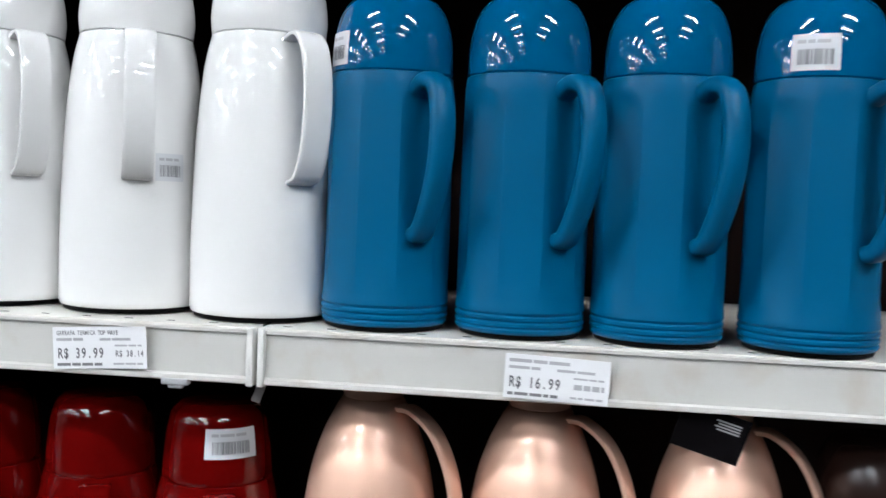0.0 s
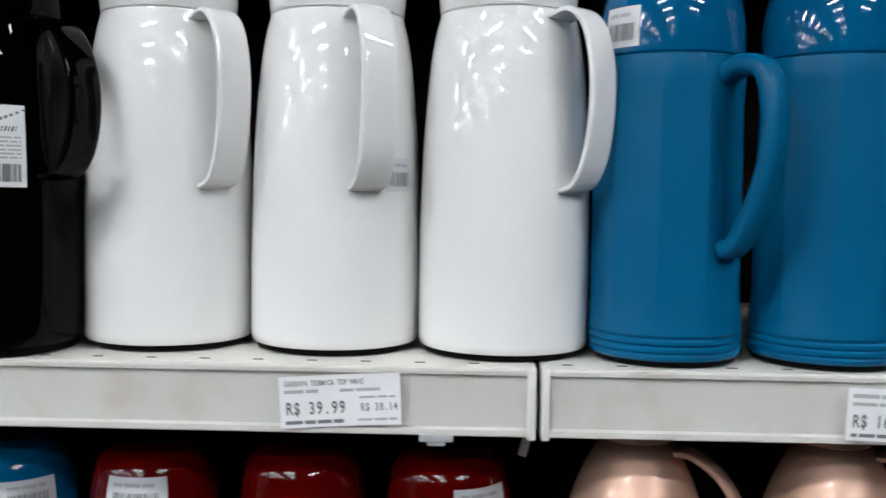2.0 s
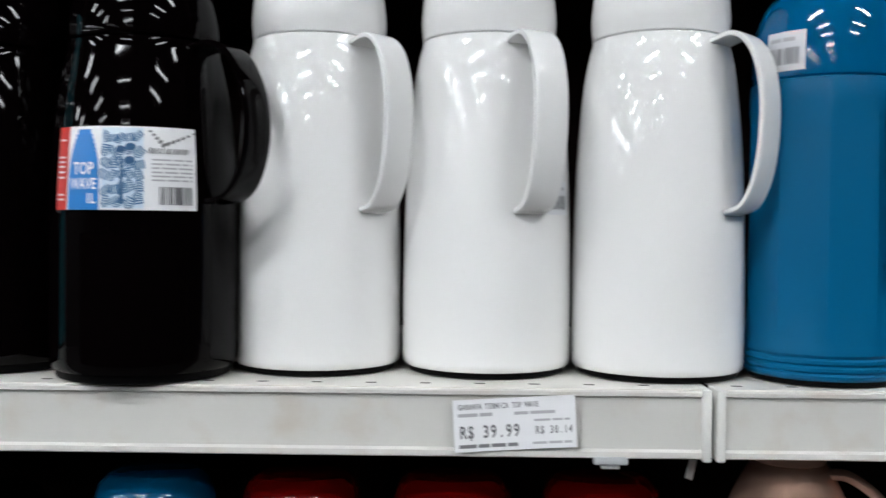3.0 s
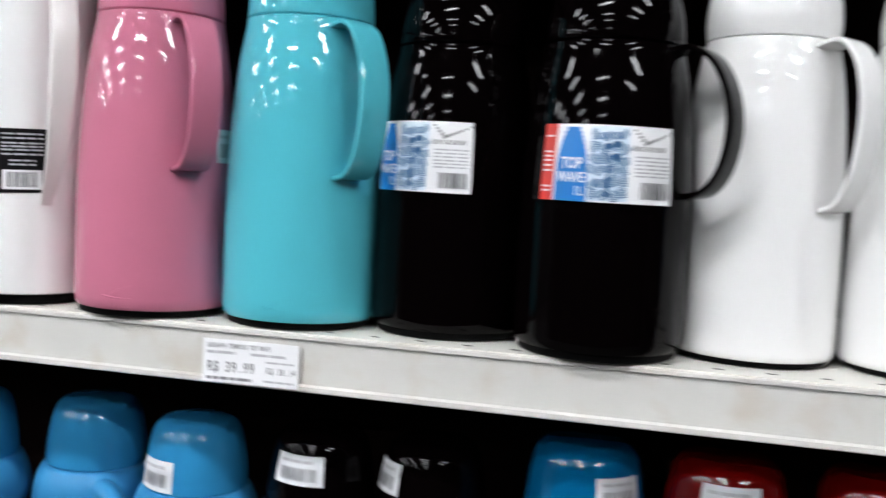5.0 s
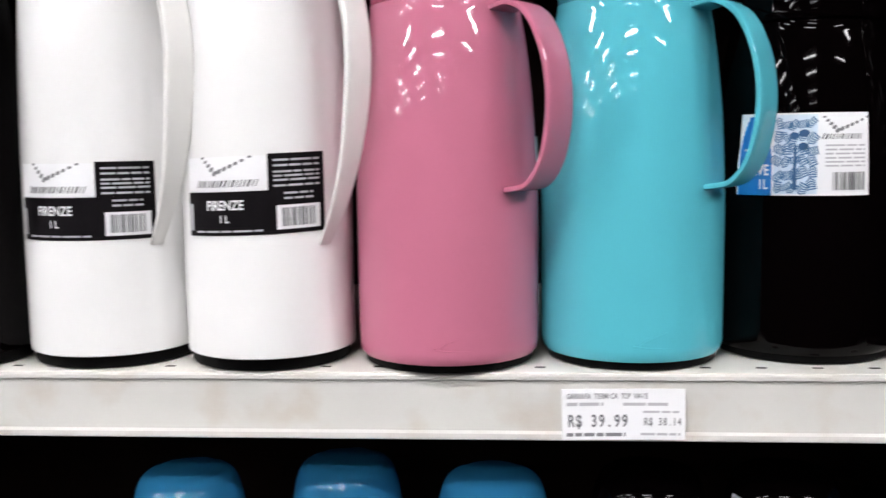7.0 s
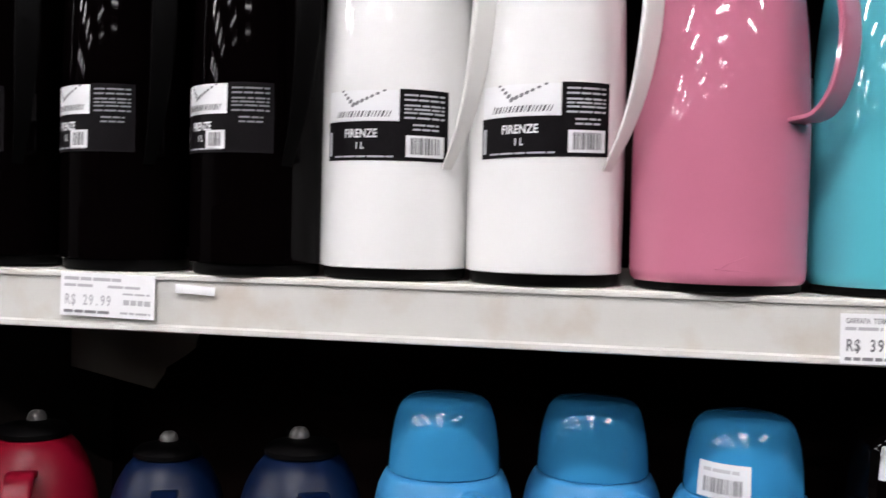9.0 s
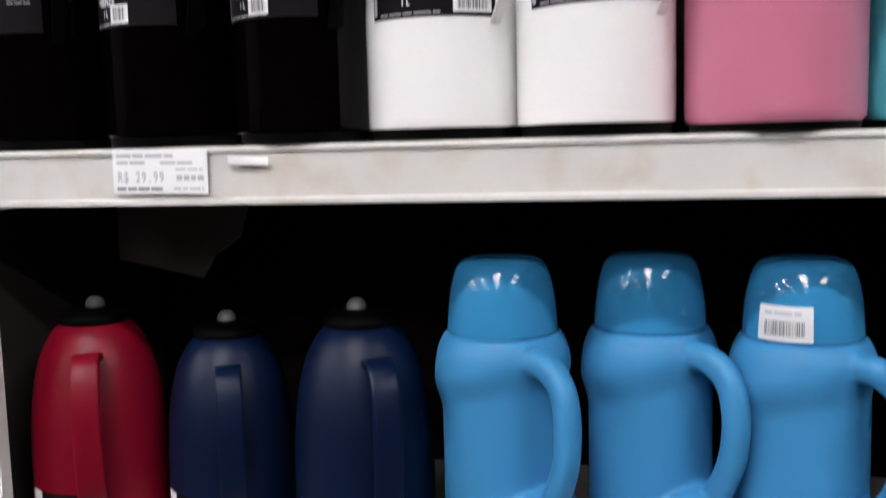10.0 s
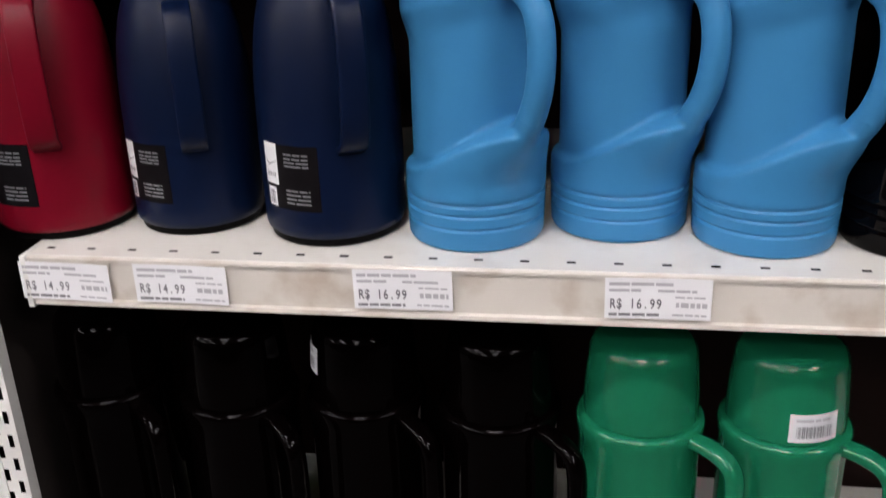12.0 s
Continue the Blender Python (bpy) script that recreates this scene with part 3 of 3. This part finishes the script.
def blue_flask(spot, turn, label):
    ob = thing("vacuum_flask", pose(*spot, 0, 0, turn), label, "thermos", "blue flasks")
    attach("body", shared("band body", lambda: finish(lathe(BAND_BODY, 100, faceted), "body", BLUE, 9)), ob, "satin blue ribbed body")
    attach("cap", shared("band cap", lambda: finish(lathe(BAND_CAP), "cap", BLUE_GLOSS)), ob, "glossy blue domed cap")
    attach("base_ring", shared("band base", lambda: finish(lathe([(0.046, 0.0), (0.0485, 0.001), (0.0495, 0.0046)]), "base_ring", BLACK_MATT)), ob)
    path = strap_path([(0.0470, 0.1900), (0.0620, 0.1960), (0.0780, 0.1900), (0.0850, 0.1680), (0.0845, 0.1400), (0.0780, 0.1150), (0.0680, 0.0930), (0.0590, 0.0800), (0.0510, 0.0770)])
    attach("handle", shared("band handle", lambda: finish(sweep(path, 0.0100, 0.0068, 0.75, ACROSS, 14), "handle", BLUE, 60)), ob)
    return ob


b1 = blue_flask((0.092, 0.056, ZU), -53, "blue vacuum flask with sticker on its cap")
sticker(b1, BAND_CAP, -157 + 50, 0.2085, 0.029, 0.0265, 5)
for x, y, turn in ((0.2035, 0.054, -53), (0.312, 0.052, -60)):
    blue_flask((x, y, ZU), turn, "blue vacuum flask with ribbed foot and tube handle")
b4 = blue_flask((0.427, 0.046, ZU), -55, "blue vacuum flask with sticker on its cap")
sticker(b4, BAND_CAP, -130 + 55, 0.2085, 0.034, 0.0265, 6)


# lower shelf: light blue flasks with looped handles
LOOP_FOOT = [(0.0530, 0.0), (0.0555, 0.001), (0.0570, 0.004), (0.0574, 0.017), (0.0562, 0.0190), (0.0576, 0.0212), (0.0578, 0.0285), (0.0564, 0.0305), (0.0579, 0.0327), (0.0580, 0.0375), (0.0566, 0.0395), (0.0560, 0.0405)]
LOOP_BODY = [(0.0545, 0.0380), (0.0572, 0.0400), (0.0583, 0.0417), *v2([(0.0585, 0.046), (0.0577, 0.065), (0.0576, 0.095), (0.0574, 0.125), (0.0574, 0.155), (0.0572, 0.180), (0.0566, 0.195), (0.0540, 0.211), (0.0500, 0.2210)], 9), (0.0475, 0.2250), (0.0455, 0.2255)]
LOOP_CAP = [(0.0448, 0.2255), (0.0457, 0.2266), *v2([(0.0457, 0.229), (0.0444, 0.246), (0.0422, 0.261), (0.0396, 0.272), (0.0364, 0.2795), (0.0312, 0.2842), (0.0230, 0.2866)], 5), (0.0, 0.2874)]


def looped(a, r, z):
    """The thick sleeve round foot and shoulder; the bottle shows recessed between its two edges, which rise towards the handle."""
    d = abs((a + math.pi) % (2 * math.pi) - math.pi)
    low = 0.061 + 0.040 * ease(1 - d / 1.8)
    high = 0.178 + 0.024 * ease(1 - d / 2.3)
    inside = ease((z - low) / 0.006) * ease((high + 0.010 - z) / 0.030)
    skirt = ease((z - 0.046) / (low - 0.046)) * (0.018 * math.exp(-((d / 0.50) ** 2)) + 0.0022 * ease(1.2 - d / 2.0))
    return r - 0.0065 * inside + skirt * (1 - ease((z - low) / 0.005))


LOOP_LINE = smooth_curve([Vector(p) for p in ((0.022, -0.010, 0.201), (0.046, -0.007, 0.2085), (0.067, -0.002, 0.2065), (0.083, 0.0, 0.1920), (0.0895, 0.0, 0.167), (0.0875, 0.0, 0.139), (0.0800, 0.0, 0.117), (0.0690, 0.0, 0.099), (0.0590, 0.0, 0.083), (0.0480, 0.0, 0.066))], 6)


def blended(mat, line):
    """The loop flask's body and the roots of its handle, melted into one smooth skin."""
    bm = lathe(LOOP_BODY, 112, looped)
    for path in (line[:17], line[37:]):
        stub = bpy.data.meshes.new("root")
        root = sweep(path, 0.0112, 0.0104, 0.9, None, 14)
        root.to_mesh(stub)
        root.free()
        bm.from_mesh(stub)
        bpy.data.meshes.remove(stub)
    bmesh.ops.recalc_face_normals(bm, faces=bm.faces)
    me = bpy.data.meshes.new("body")
    bm.to_mesh(me)
    bm.free()
    ob = bpy.data.objects.new("body", me)
    scene.collection.objects.link(ob)
    melt = ob.modifiers.new("melt", "REMESH")
    melt.mode, melt.voxel_size = "VOXEL", 0.0016
    relax = ob.modifiers.new("relax", "SMOOTH")
    relax.factor, relax.iterations = 0.5, 9
    out = bpy.data.meshes.new_from_object(ob.evaluated_get(bpy.context.evaluated_depsgraph_get()))
    bpy.data.objects.remove(ob)
    bpy.data.meshes.remove(me)
    for f in out.polygons:
        f.use_smooth = True
    out.materials.clear()
    out.materials.append(mat)
    return out


def loop_flask(spot, turn, mat, gloss, label, size=1.0):
    ob = thing("vacuum_flask", pose(*spot, 0, 0, turn) @ Matrix.Scale(size, 4), label, "thermos", "looped flasks")
    attach("body", shared(("loop body", mat.name), lambda: blended(mat, LOOP_LINE)), ob)
    attach("foot", shared(("loop foot", mat.name), lambda: finish(lathe(LOOP_FOOT, 80), "foot", mat, 30)), ob, "ribbed foot of the flask")
    attach("cap", shared(("loop cap", mat.name), lambda: finish(lathe(LOOP_CAP), "cap", gloss)), ob, "glossy cup-shaped cap")
    attach("handle", shared(("loop handle", mat.name), lambda: finish(sweep(LOOP_LINE[13:41], 0.0106, 0.0101, 0.9, None, 16), "handle", mat, 60)), ob, "looped handle that sweeps into the foot")
    return ob


sky_words = "light blue vacuum flask with looped handle"
loop_flask((-0.955, 0.082, ZL), -50, SKY, SKY_GLOSS, sky_words, 0.99)
loop_flask((-0.837, 0.110, ZL), -45, SKY, SKY_GLOSS, sky_words, 0.99)
lb3 = loop_flask((-0.722, 0.085, ZL), -44, SKY, SKY_GLOSS, "light blue vacuum flask with sticker on its cap", 0.985)
sticker(lb3, LOOP_CAP, -143 + 44, 0.228, 0.041, 0.0265, 7)
ka = loop_flask((-0.606, 0.085, ZL), -75, BLACK, BLACK, "black vacuum flask with barcode sticker on cap")
sticker(ka, LOOP_CAP, -128 + 75, 0.246, 0.043, 0.024, 8)
kb = loop_flask((-0.508, 0.085, ZL), -75, BLACK, BLACK, "black vacuum flask with barcode sticker on cap")
sticker(kb, LOOP_CAP, -165 + 75, 0.246, 0.035, 0.025, 9)


# lower shelf: round flasks in red and blue
def low_round(x, y, mat, label, mark=None):
    ob = flask("low", (x, y, ZL), -68, mat, label)
    if mark:
        left, z, w, h, seed = mark
        sticker(ob, LOW_CAP, left + 68, z, w, h, seed)
    return ob


low_round(-0.383, 0.080, BLUE_GLOSS, "glossy blue vacuum flask with barcode sticker", (-75, 0.2595, 0.038, 0.023, 11))
low_round(-0.275, 0.078, RED, "glossy red vacuum flask with barcode sticker", (-118, 0.2640, 0.043, 0.025, 12))
low_round(-0.165, 0.080, RED, "glossy red vacuum flask on the lower shelf")
low_round(-0.057, 0.080, RED, "glossy red vacuum flask with barcode sticker", (-84, 0.2600, 0.043, 0.025, 13))


# lower shelf: pear-shaped pearl flasks
PEAR_BODY = [(0.0520, 0.0), (0.0550, 0.002), *v2([(0.0570, 0.010), (0.0590, 0.09), (0.0590, 0.17), (0.0570, 0.215), (0.0505, 0.255), (0.0410, 0.284), (0.0315, 0.304)], 5), (0.0262, 0.3128), (0.0250, 0.3135)]
PEAR_CAP = [(0.0248, 0.3135), (0.0256, 0.3145), (0.0252, 0.3250), (0.0235, 0.3300), (0.0, 0.3320)]


def pear_flask(spot, turn, label):
    ob = thing("vacuum_flask", pose(*spot, 0, 0, turn), label, "thermos", "pearl flasks")
    attach("body", shared("pear body", lambda: finish(lathe(PEAR_BODY), "body", SALMON)), ob)
    attach("cap", shared("pear cap", lambda: finish(lathe(PEAR_CAP), "cap", SALMON)), ob)
    path = strap_path([(0.0250, 0.3060), (0.0420, 0.3050), (0.0640, 0.2880), (0.0800, 0.2550), (0.0860, 0.2150), (0.0830, 0.1750), (0.0720, 0.1450), (0.0580, 0.1350)])
    attach("handle", shared("pear handle", lambda: finish(sweep(path, 0.0095, 0.0030, 0.5, ACROSS, 12), "handle", SALMON, 50)), ob, "thin arched handle")
    return ob


for x, turn in ((0.080, -22), (0.223, -22), (0.372, -20)):
    pear_flask((x, 0.082, ZL), turn, "pearl salmon pear-shaped vacuum flask with arched handle")

card = thing("hanging_card", pose(0.357, 0.012, 1.2955, 12, 15, -6), "small black card hanging by a pearl flask", "tag")
part("card", box(-0.026, 0.026, 0.0, 0.0008, -0.034, 0.004, 0.0003), LABEL_BLACK, card)
bm = bmesh.new()
for k in range(4):
    box(0.001 + 0.002 * (k % 2), 0.020, -0.0006, -0.0002, -0.0030 - 0.0024 * k, -0.0018 - 0.0024 * k, 0, bm)
part("fine_print", bm, FADED_INK, card)

# brown flask at the back of the lower shelf
low_brown = flask("round", (0.500, 0.10, ZL), -30, BROWNISH, "dark brown vacuum flask with faded pattern")


# lower shelf: dome-shouldered jugs
JUG_BODY = [(0.0575, 0.0075), (0.0590, 0.009), *v2([(0.0598, 0.014), (0.0600, 0.06), (0.0595, 0.105), (0.0580, 0.140), (0.0540, 0.172), (0.0470, 0.199), (0.0380, 0.2165)], 5), (0.0305, 0.2250), (0.0285, 0.2258)]


def jug(spot, turn, mat, label, label_left, scale=1.0):
    ob = thing("thermal_jug", pose(*spot, 0, 0, turn) @ Matrix.Scale(scale, 4), label, "thermal jug", "jugs")
    attach("body", shared(("jug body", mat.name), lambda: finish(lathe(JUG_BODY), "body", mat)), ob)
    attach("base_ring", shared("jug base", lambda: finish(lathe([(0.053, 0.0), (0.0555, 0.001), (0.0565, 0.008)]), "base_ring", BLACK_MATT)), ob)
    attach("lid", shared("jug lid", lambda: finish(lathe([(0.0284, 0.2258), (0.0310, 0.2270), (0.0310, 0.2310), (0.0270, 0.2350), (0.0150, 0.2370), (0.0, 0.2372)]), "lid", BLACK_MATT)), ob, "black screw lid")
    spout = shared("jug spout", lambda: finish(sweep([Vector(p) for p in ((-0.020, 0, 0.229), (-0.032, 0, 0.2325), (-0.041, 0, 0.2375))], 0.0100, 0.0050, 0.8, ACROSS, 10, lambda t: 1 - 0.4 * t), "spout", BLACK_MATT))
    attach("spout", spout, ob, "black pouring spout")
    knob = shared("jug knob", lambda: finish(lathe([(0.0082, 0.2355), (0.0086, 0.2385), (0.0076, 0.2420), (0.0050, 0.2450), (0.0, 0.2462)], 20), "knob", KNOB))
    attach("knob", knob, ob, "small grey push knob", Matrix.Translation((-0.013, 0, 0)))
    path = strap_path([(0.0440, 0.2020), (0.0600, 0.2040), (0.0730, 0.1930), (0.0790, 0.1700), (0.0800, 0.1400), (0.0780, 0.1100), (0.0720, 0.0900), (0.0590, 0.0820)])
    attach("handle", shared(("jug handle", mat.name), lambda: finish(sweep(path, 0.0115, 0.0034, 0.35, ACROSS, 14), "handle", mat, 50)), ob, "broad flat handle")
    w, h = 0.054, 0.054
    wrap = Wrap(JUG_BODY, label_left - turn, 0.0320)
    card = part("label", wrap.patch([(0, w, 0, h)]), LABEL_BLACK, ob, "black label with white corner")
    part("white_field", wrap.patch([(0, 0.0165, 0.020, h)], 0.0002), PAPER, card)
    part("barcode_field", wrap.patch([(0.002, 0.0125, 0.001, 0.0170)], 0.0002), PAPER, card)
    part("barcode", wrap.patch(bars(0.0035, 0.0112, 0.003, 0.0150, 51), 0.0004), INK, card)
    part("name_mark", wrap.shape(name_mark(0.002, 0.014, 0.026, 0.004, 11) + bird(0.006, 0.036, 0.009), 0.0004), GREY_INK, card)
    rows = []
    for k, v in enumerate((0.046, 0.0425, 0.0395, 0.0365, 0.016, 0.0125, 0.0090, 0.0055)):
        rows += lines(0.024, 0.046, v, 0.0013, 90 + k, 2)
    part("fine_print", wrap.patch(rows, 0.0003), GREY_INK, card)
    return ob


jug((-1.325, 0.084, ZL), -66, CRIMSON, "crimson thermal jug with black lid and label", -132)
jug((-1.205, 0.100, ZL), -66, NAVY, "navy blue thermal jug with black lid", -142, 0.94)
jug((-1.077, 0.086, ZL), -60, NAVY, "navy blue thermal jug with black lid", -137)


# third shelf: cup-capped flasks
CUP_BODY = [(0.0480, 0.0), (0.0505, 0.002), *v2([(0.0515, 0.010), (0.0520, 0.10), (0.0512, 0.215), (0.0515, 0.262), (0.0535, 0.282)], 5), (0.0542, 0.2880), (0.0541, 0.2905), (0.0535, 0.2928), (0.0524, 0.2945), (0.0508, 0.2957), (0.0480, 0.2962)]
CUP_CAP = [(0.0475, 0.2962), (0.0485, 0.2975), *v2([(0.0484, 0.302), (0.0470, 0.329), (0.0450, 0.352), (0.0435, 0.361), (0.0395, 0.3685), (0.0330, 0.3715)]), (0.0, 0.3730)]


def cup_flask(spot, turn, mat, label):
    ob = thing("vacuum_flask", pose(*spot, 0, 0, turn) @ Matrix.Diagonal((1.05, 1.05, 1.0, 1.0)), label, "thermos", "cup-capped flasks")
    attach("body", shared(("cup body", mat.name), lambda: finish(lathe(CUP_BODY), "body", mat)), ob)
    attach("cap", shared(("cup cap", mat.name), lambda: finish(lathe(CUP_CAP), "cap", mat)), ob, "cup-shaped cap")
    path = strap_path([(0.0490, 0.2860), (0.0680, 0.2855), (0.0860, 0.2780), (0.0930, 0.2590), (0.0930, 0.2100), (0.0880, 0.1500), (0.0740, 0.1300), (0.0500, 0.1280)])
    attach("handle", shared(("cup handle", mat.name), lambda: finish(sweep(path, 0.0085, 0.0065, 0.7, ACROSS, 12), "handle", mat, 60)), ob)
    return ob


cup_flask((-0.811, 0.085, Z3), -38, GREEN, "green vacuum flask with cup cap and tube handle")
g2 = cup_flask((-0.687, 0.085, Z3), -36, GREEN, "green vacuum flask with barcode sticker on cap")
sticker(g2, CUP_CAP, -98 + 36, 0.301, 0.040, 0.0260, 14)
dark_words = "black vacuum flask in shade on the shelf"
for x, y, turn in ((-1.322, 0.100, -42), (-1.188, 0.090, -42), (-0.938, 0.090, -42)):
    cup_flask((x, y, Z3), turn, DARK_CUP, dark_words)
k3 = cup_flask((-1.066, 0.100, Z3), -42, DARK_CUP, "black vacuum flask with barcode sticker on its side")
sticker(k3, CUP_CAP, -178 + 42, 0.325, 0.034, 0.026, 15)


# sheet added for the ragged-edged beige area under the shelf above, behind the jugs
rnd = random.Random(4)
edge = []
for k in range(13):
    q = k / 12
    edge.append((-1.257 - 0.050 * max(0.0, q - 0.55) / 0.45 + rnd.uniform(-0.004, 0.004) + 0.010 * math.sin(q * 7), 1.2975 - 0.092 * q))
bm = bmesh.new()
front = [bm.verts.new((x, 0.26, z)) for x, z in [(-1.400, 1.2975), *edge, (-1.400, 1.225)]]
bm.faces.new(front)
grown = bmesh.ops.extrude_face_region(bm, geom=list(bm.faces))
bmesh.ops.translate(bm, verts=[v for v in grown["geom"] if isinstance(v, bmesh.types.BMVert)], vec=(0, 0.003, 0))
torn = thing("ragged_sheet", pose(0, 0, 0), "added beige sheet with ragged edge behind the jugs", "cardboard")
part("sheet", bm, BEIGE, torn)


# ---- price tags ----
def price_tag(x, z, tilt, price, small="", seed=1, ink=None, w=0.0785, h=0.0335):
    ob = thing("price_tag", pose(x, -0.0046, z, 0, -tilt, 0), "white printed price tag on the shelf rail", "price tag", "price tags")
    bend = lambda u: 0.0010 * (u / w * 2) ** 2

    def flat(rects, lift):
        bm = bmesh.new()
        for u0, u1, v0, v1 in rects:
            cols = max(1, int((u1 - u0) / 0.006))
            lo = [bm.verts.new((u0 + (u1 - u0) * i / cols, -bend(u0 + (u1 - u0) * i / cols) - lift, v0)) for i in range(cols + 1)]
            hi = [bm.verts.new((v.co.x, v.co.y, v1)) for v in lo]
            for i in range(cols):
                bm.faces.new((lo[i], lo[i + 1], hi[i + 1], hi[i]))
        return bm

    def words(rows, lift):
        bm = bmesh.new()
        for text, size, u, v in rows:
            for k, sign in enumerate(text):
                if sign == " ":
                    continue
                pts, faces = lettering(sign, size, "CENTER")
                at = u + size * 0.43 * (k + 0.5)
                vs = [bm.verts.new((at + p.x * 0.66, -bend(at) - lift, v + p.y)) for p in pts]
                for f in faces:
                    bm.faces.new([vs[i] for i in f])
        return bm

    bm = flat([(-w / 2, w / 2, -h / 2, h / 2)], 0.0)
    grown = bmesh.ops.extrude_face_region(bm, geom=list(bm.faces))
    bmesh.ops.translate(bm, verts=[v for v in grown["geom"] if isinstance(v, bmesh.types.BMVert)], vec=(0, 0.0004, 0))
    part("paper", bm, PAPER, ob)
    part("price_text", words([("R$ " + price, 0.0114, -w * 0.455, -h * 0.24)], 0.0003), ink or TAG_INK, ob, "printed price")
    if small:
        part("member_price", words([(small, 0.0070, w * 0.165, -h * 0.21)], 0.0003), GREY_INK, ob)
    if small:
        part("product_line", words([("GARRAFA TERMICA TOP WAVE", 0.0050, -w * 0.455, h * 0.31)], 0.0003), GREY_INK, ob)
    rows = (lines(-w * 0.46, w * 0.14, h * 0.32, 0.0026, seed, 4) if not small else []) + lines(-w * 0.46, -w * 0.16, h * 0.17, 0.0022, seed + 1, 2) + lines(0.0, w * 0.36, h * 0.17, 0.0020, seed + 2, 2)
    part("bold_line", flat(lines(-w * 0.46, w * 0.02, -h * 0.43, 0.0023, seed + 3, 5), 0.00025), GREY_INK, ob)
    rows += lines(w * 0.14, w * 0.46, -h * 0.41, 0.0016, seed + 4, 4) + lines(w * 0.16, w * 0.45, h * 0.03, 0.0014, seed + 5, 3)
    if not small:
        rows += lines(w * 0.17, w * 0.46, -h * 0.20, 0.0040, seed + 6, 5)
    part("fine_print", flat(rows, 0.00025), FADED_INK, ob)
    return ob


price_tag(-0.126, 1.3222, 3.5, "39.99", "R$ 38.14", seed=100)
price_tag(0.236, 1.3190, -2.0, "16.99", seed=110)
price_tag(-0.6355, 1.3185, 0.5, "39.99", "R$ 38.14", seed=120)
price_tag(-1.2045, 1.3265, -1.0, "29.99", seed=130, ink=FADED_INK)
price_tag(-1.2865, 0.9445, -1.0, "14.99", seed=140, ink=GREY_INK)
price_tag(-1.1860, 0.9455, -0.5, "14.99", seed=150, ink=GREY_INK)
price_tag(-1.0035, 0.9475, 0.5, "16.99", seed=160)
price_tag(-0.8090, 0.9470, 0.5, "16.99", seed=170)

scrap = thing("tape_scrap", pose(-1.133, -0.0046, 1.3335, 0, 3, 0), "torn strip of white tape on the rail", "tape")
part("strip", box(-0.016, 0.016, 0.0, 0.0005, -0.0035, 0.0030, 0.0002), PAPER, scrap)

clip = thing("rail_clip", pose(-0.064, 0.0, TOPS["upper"] - THICK), "small clear plastic clip under the rail", "clip")
part("hook", box(-0.011, 0.011, -0.0045, 0.004, -0.004, 0.0012, 0.001), CLEAR, clip)
part("tongue", box(-0.006, 0.006, -0.003, 0.003, -0.0070, -0.0038, 0.001), CLEAR, clip)

card2 = thing("hanging_card", pose(-0.001, 0.03, 1.2985, 0, 22, 40), "small clear card hanging under the shelf joint", "tag")
part("card", box(-0.004, 0.004, 0.0, 0.0008, -0.020, 0.0, 0.0003), CLEAR, card2)

# ---- ceiling lights ----
LIGHT_Z = 3.22
lamp = thing("ceiling_light", pose(0, 0, LIGHT_Z), "white fluorescent ceiling light with glowing diffuser", "ceiling light", "ceiling lights")
part("housing", box(-0.55, 0.55, -0.078, 0.078, 0.0, 0.08, 0.006), HOUSING, lamp)
# lips added to shape the light: distant rows fade at low angles
for y in (-0.066, 0.066):
    part("lip", box(-0.53, 0.53, y - 0.004, y + 0.004, -0.031, -0.0005), LIP, lamp, "added dark lip that dims the lamp at low angles")
part("diffuser", box(-0.52, 0.52, -0.058, 0.058, -0.004, -0.0005), DIFFUSER, lamp)
rows_per_line = {-9.9: 5, -7.0: 5, -4.1: 6, -1.2: 6, 1.7: 3}
places = [(x, -1.35 - 1.1 * j) for x, n in rows_per_line.items() for j in range(n)]
lamp.matrix_basis = pose(*places[0], LIGHT_Z)
for x, y in places[1:]:
    copy_thing(lamp, pose(x, y, LIGHT_Z))
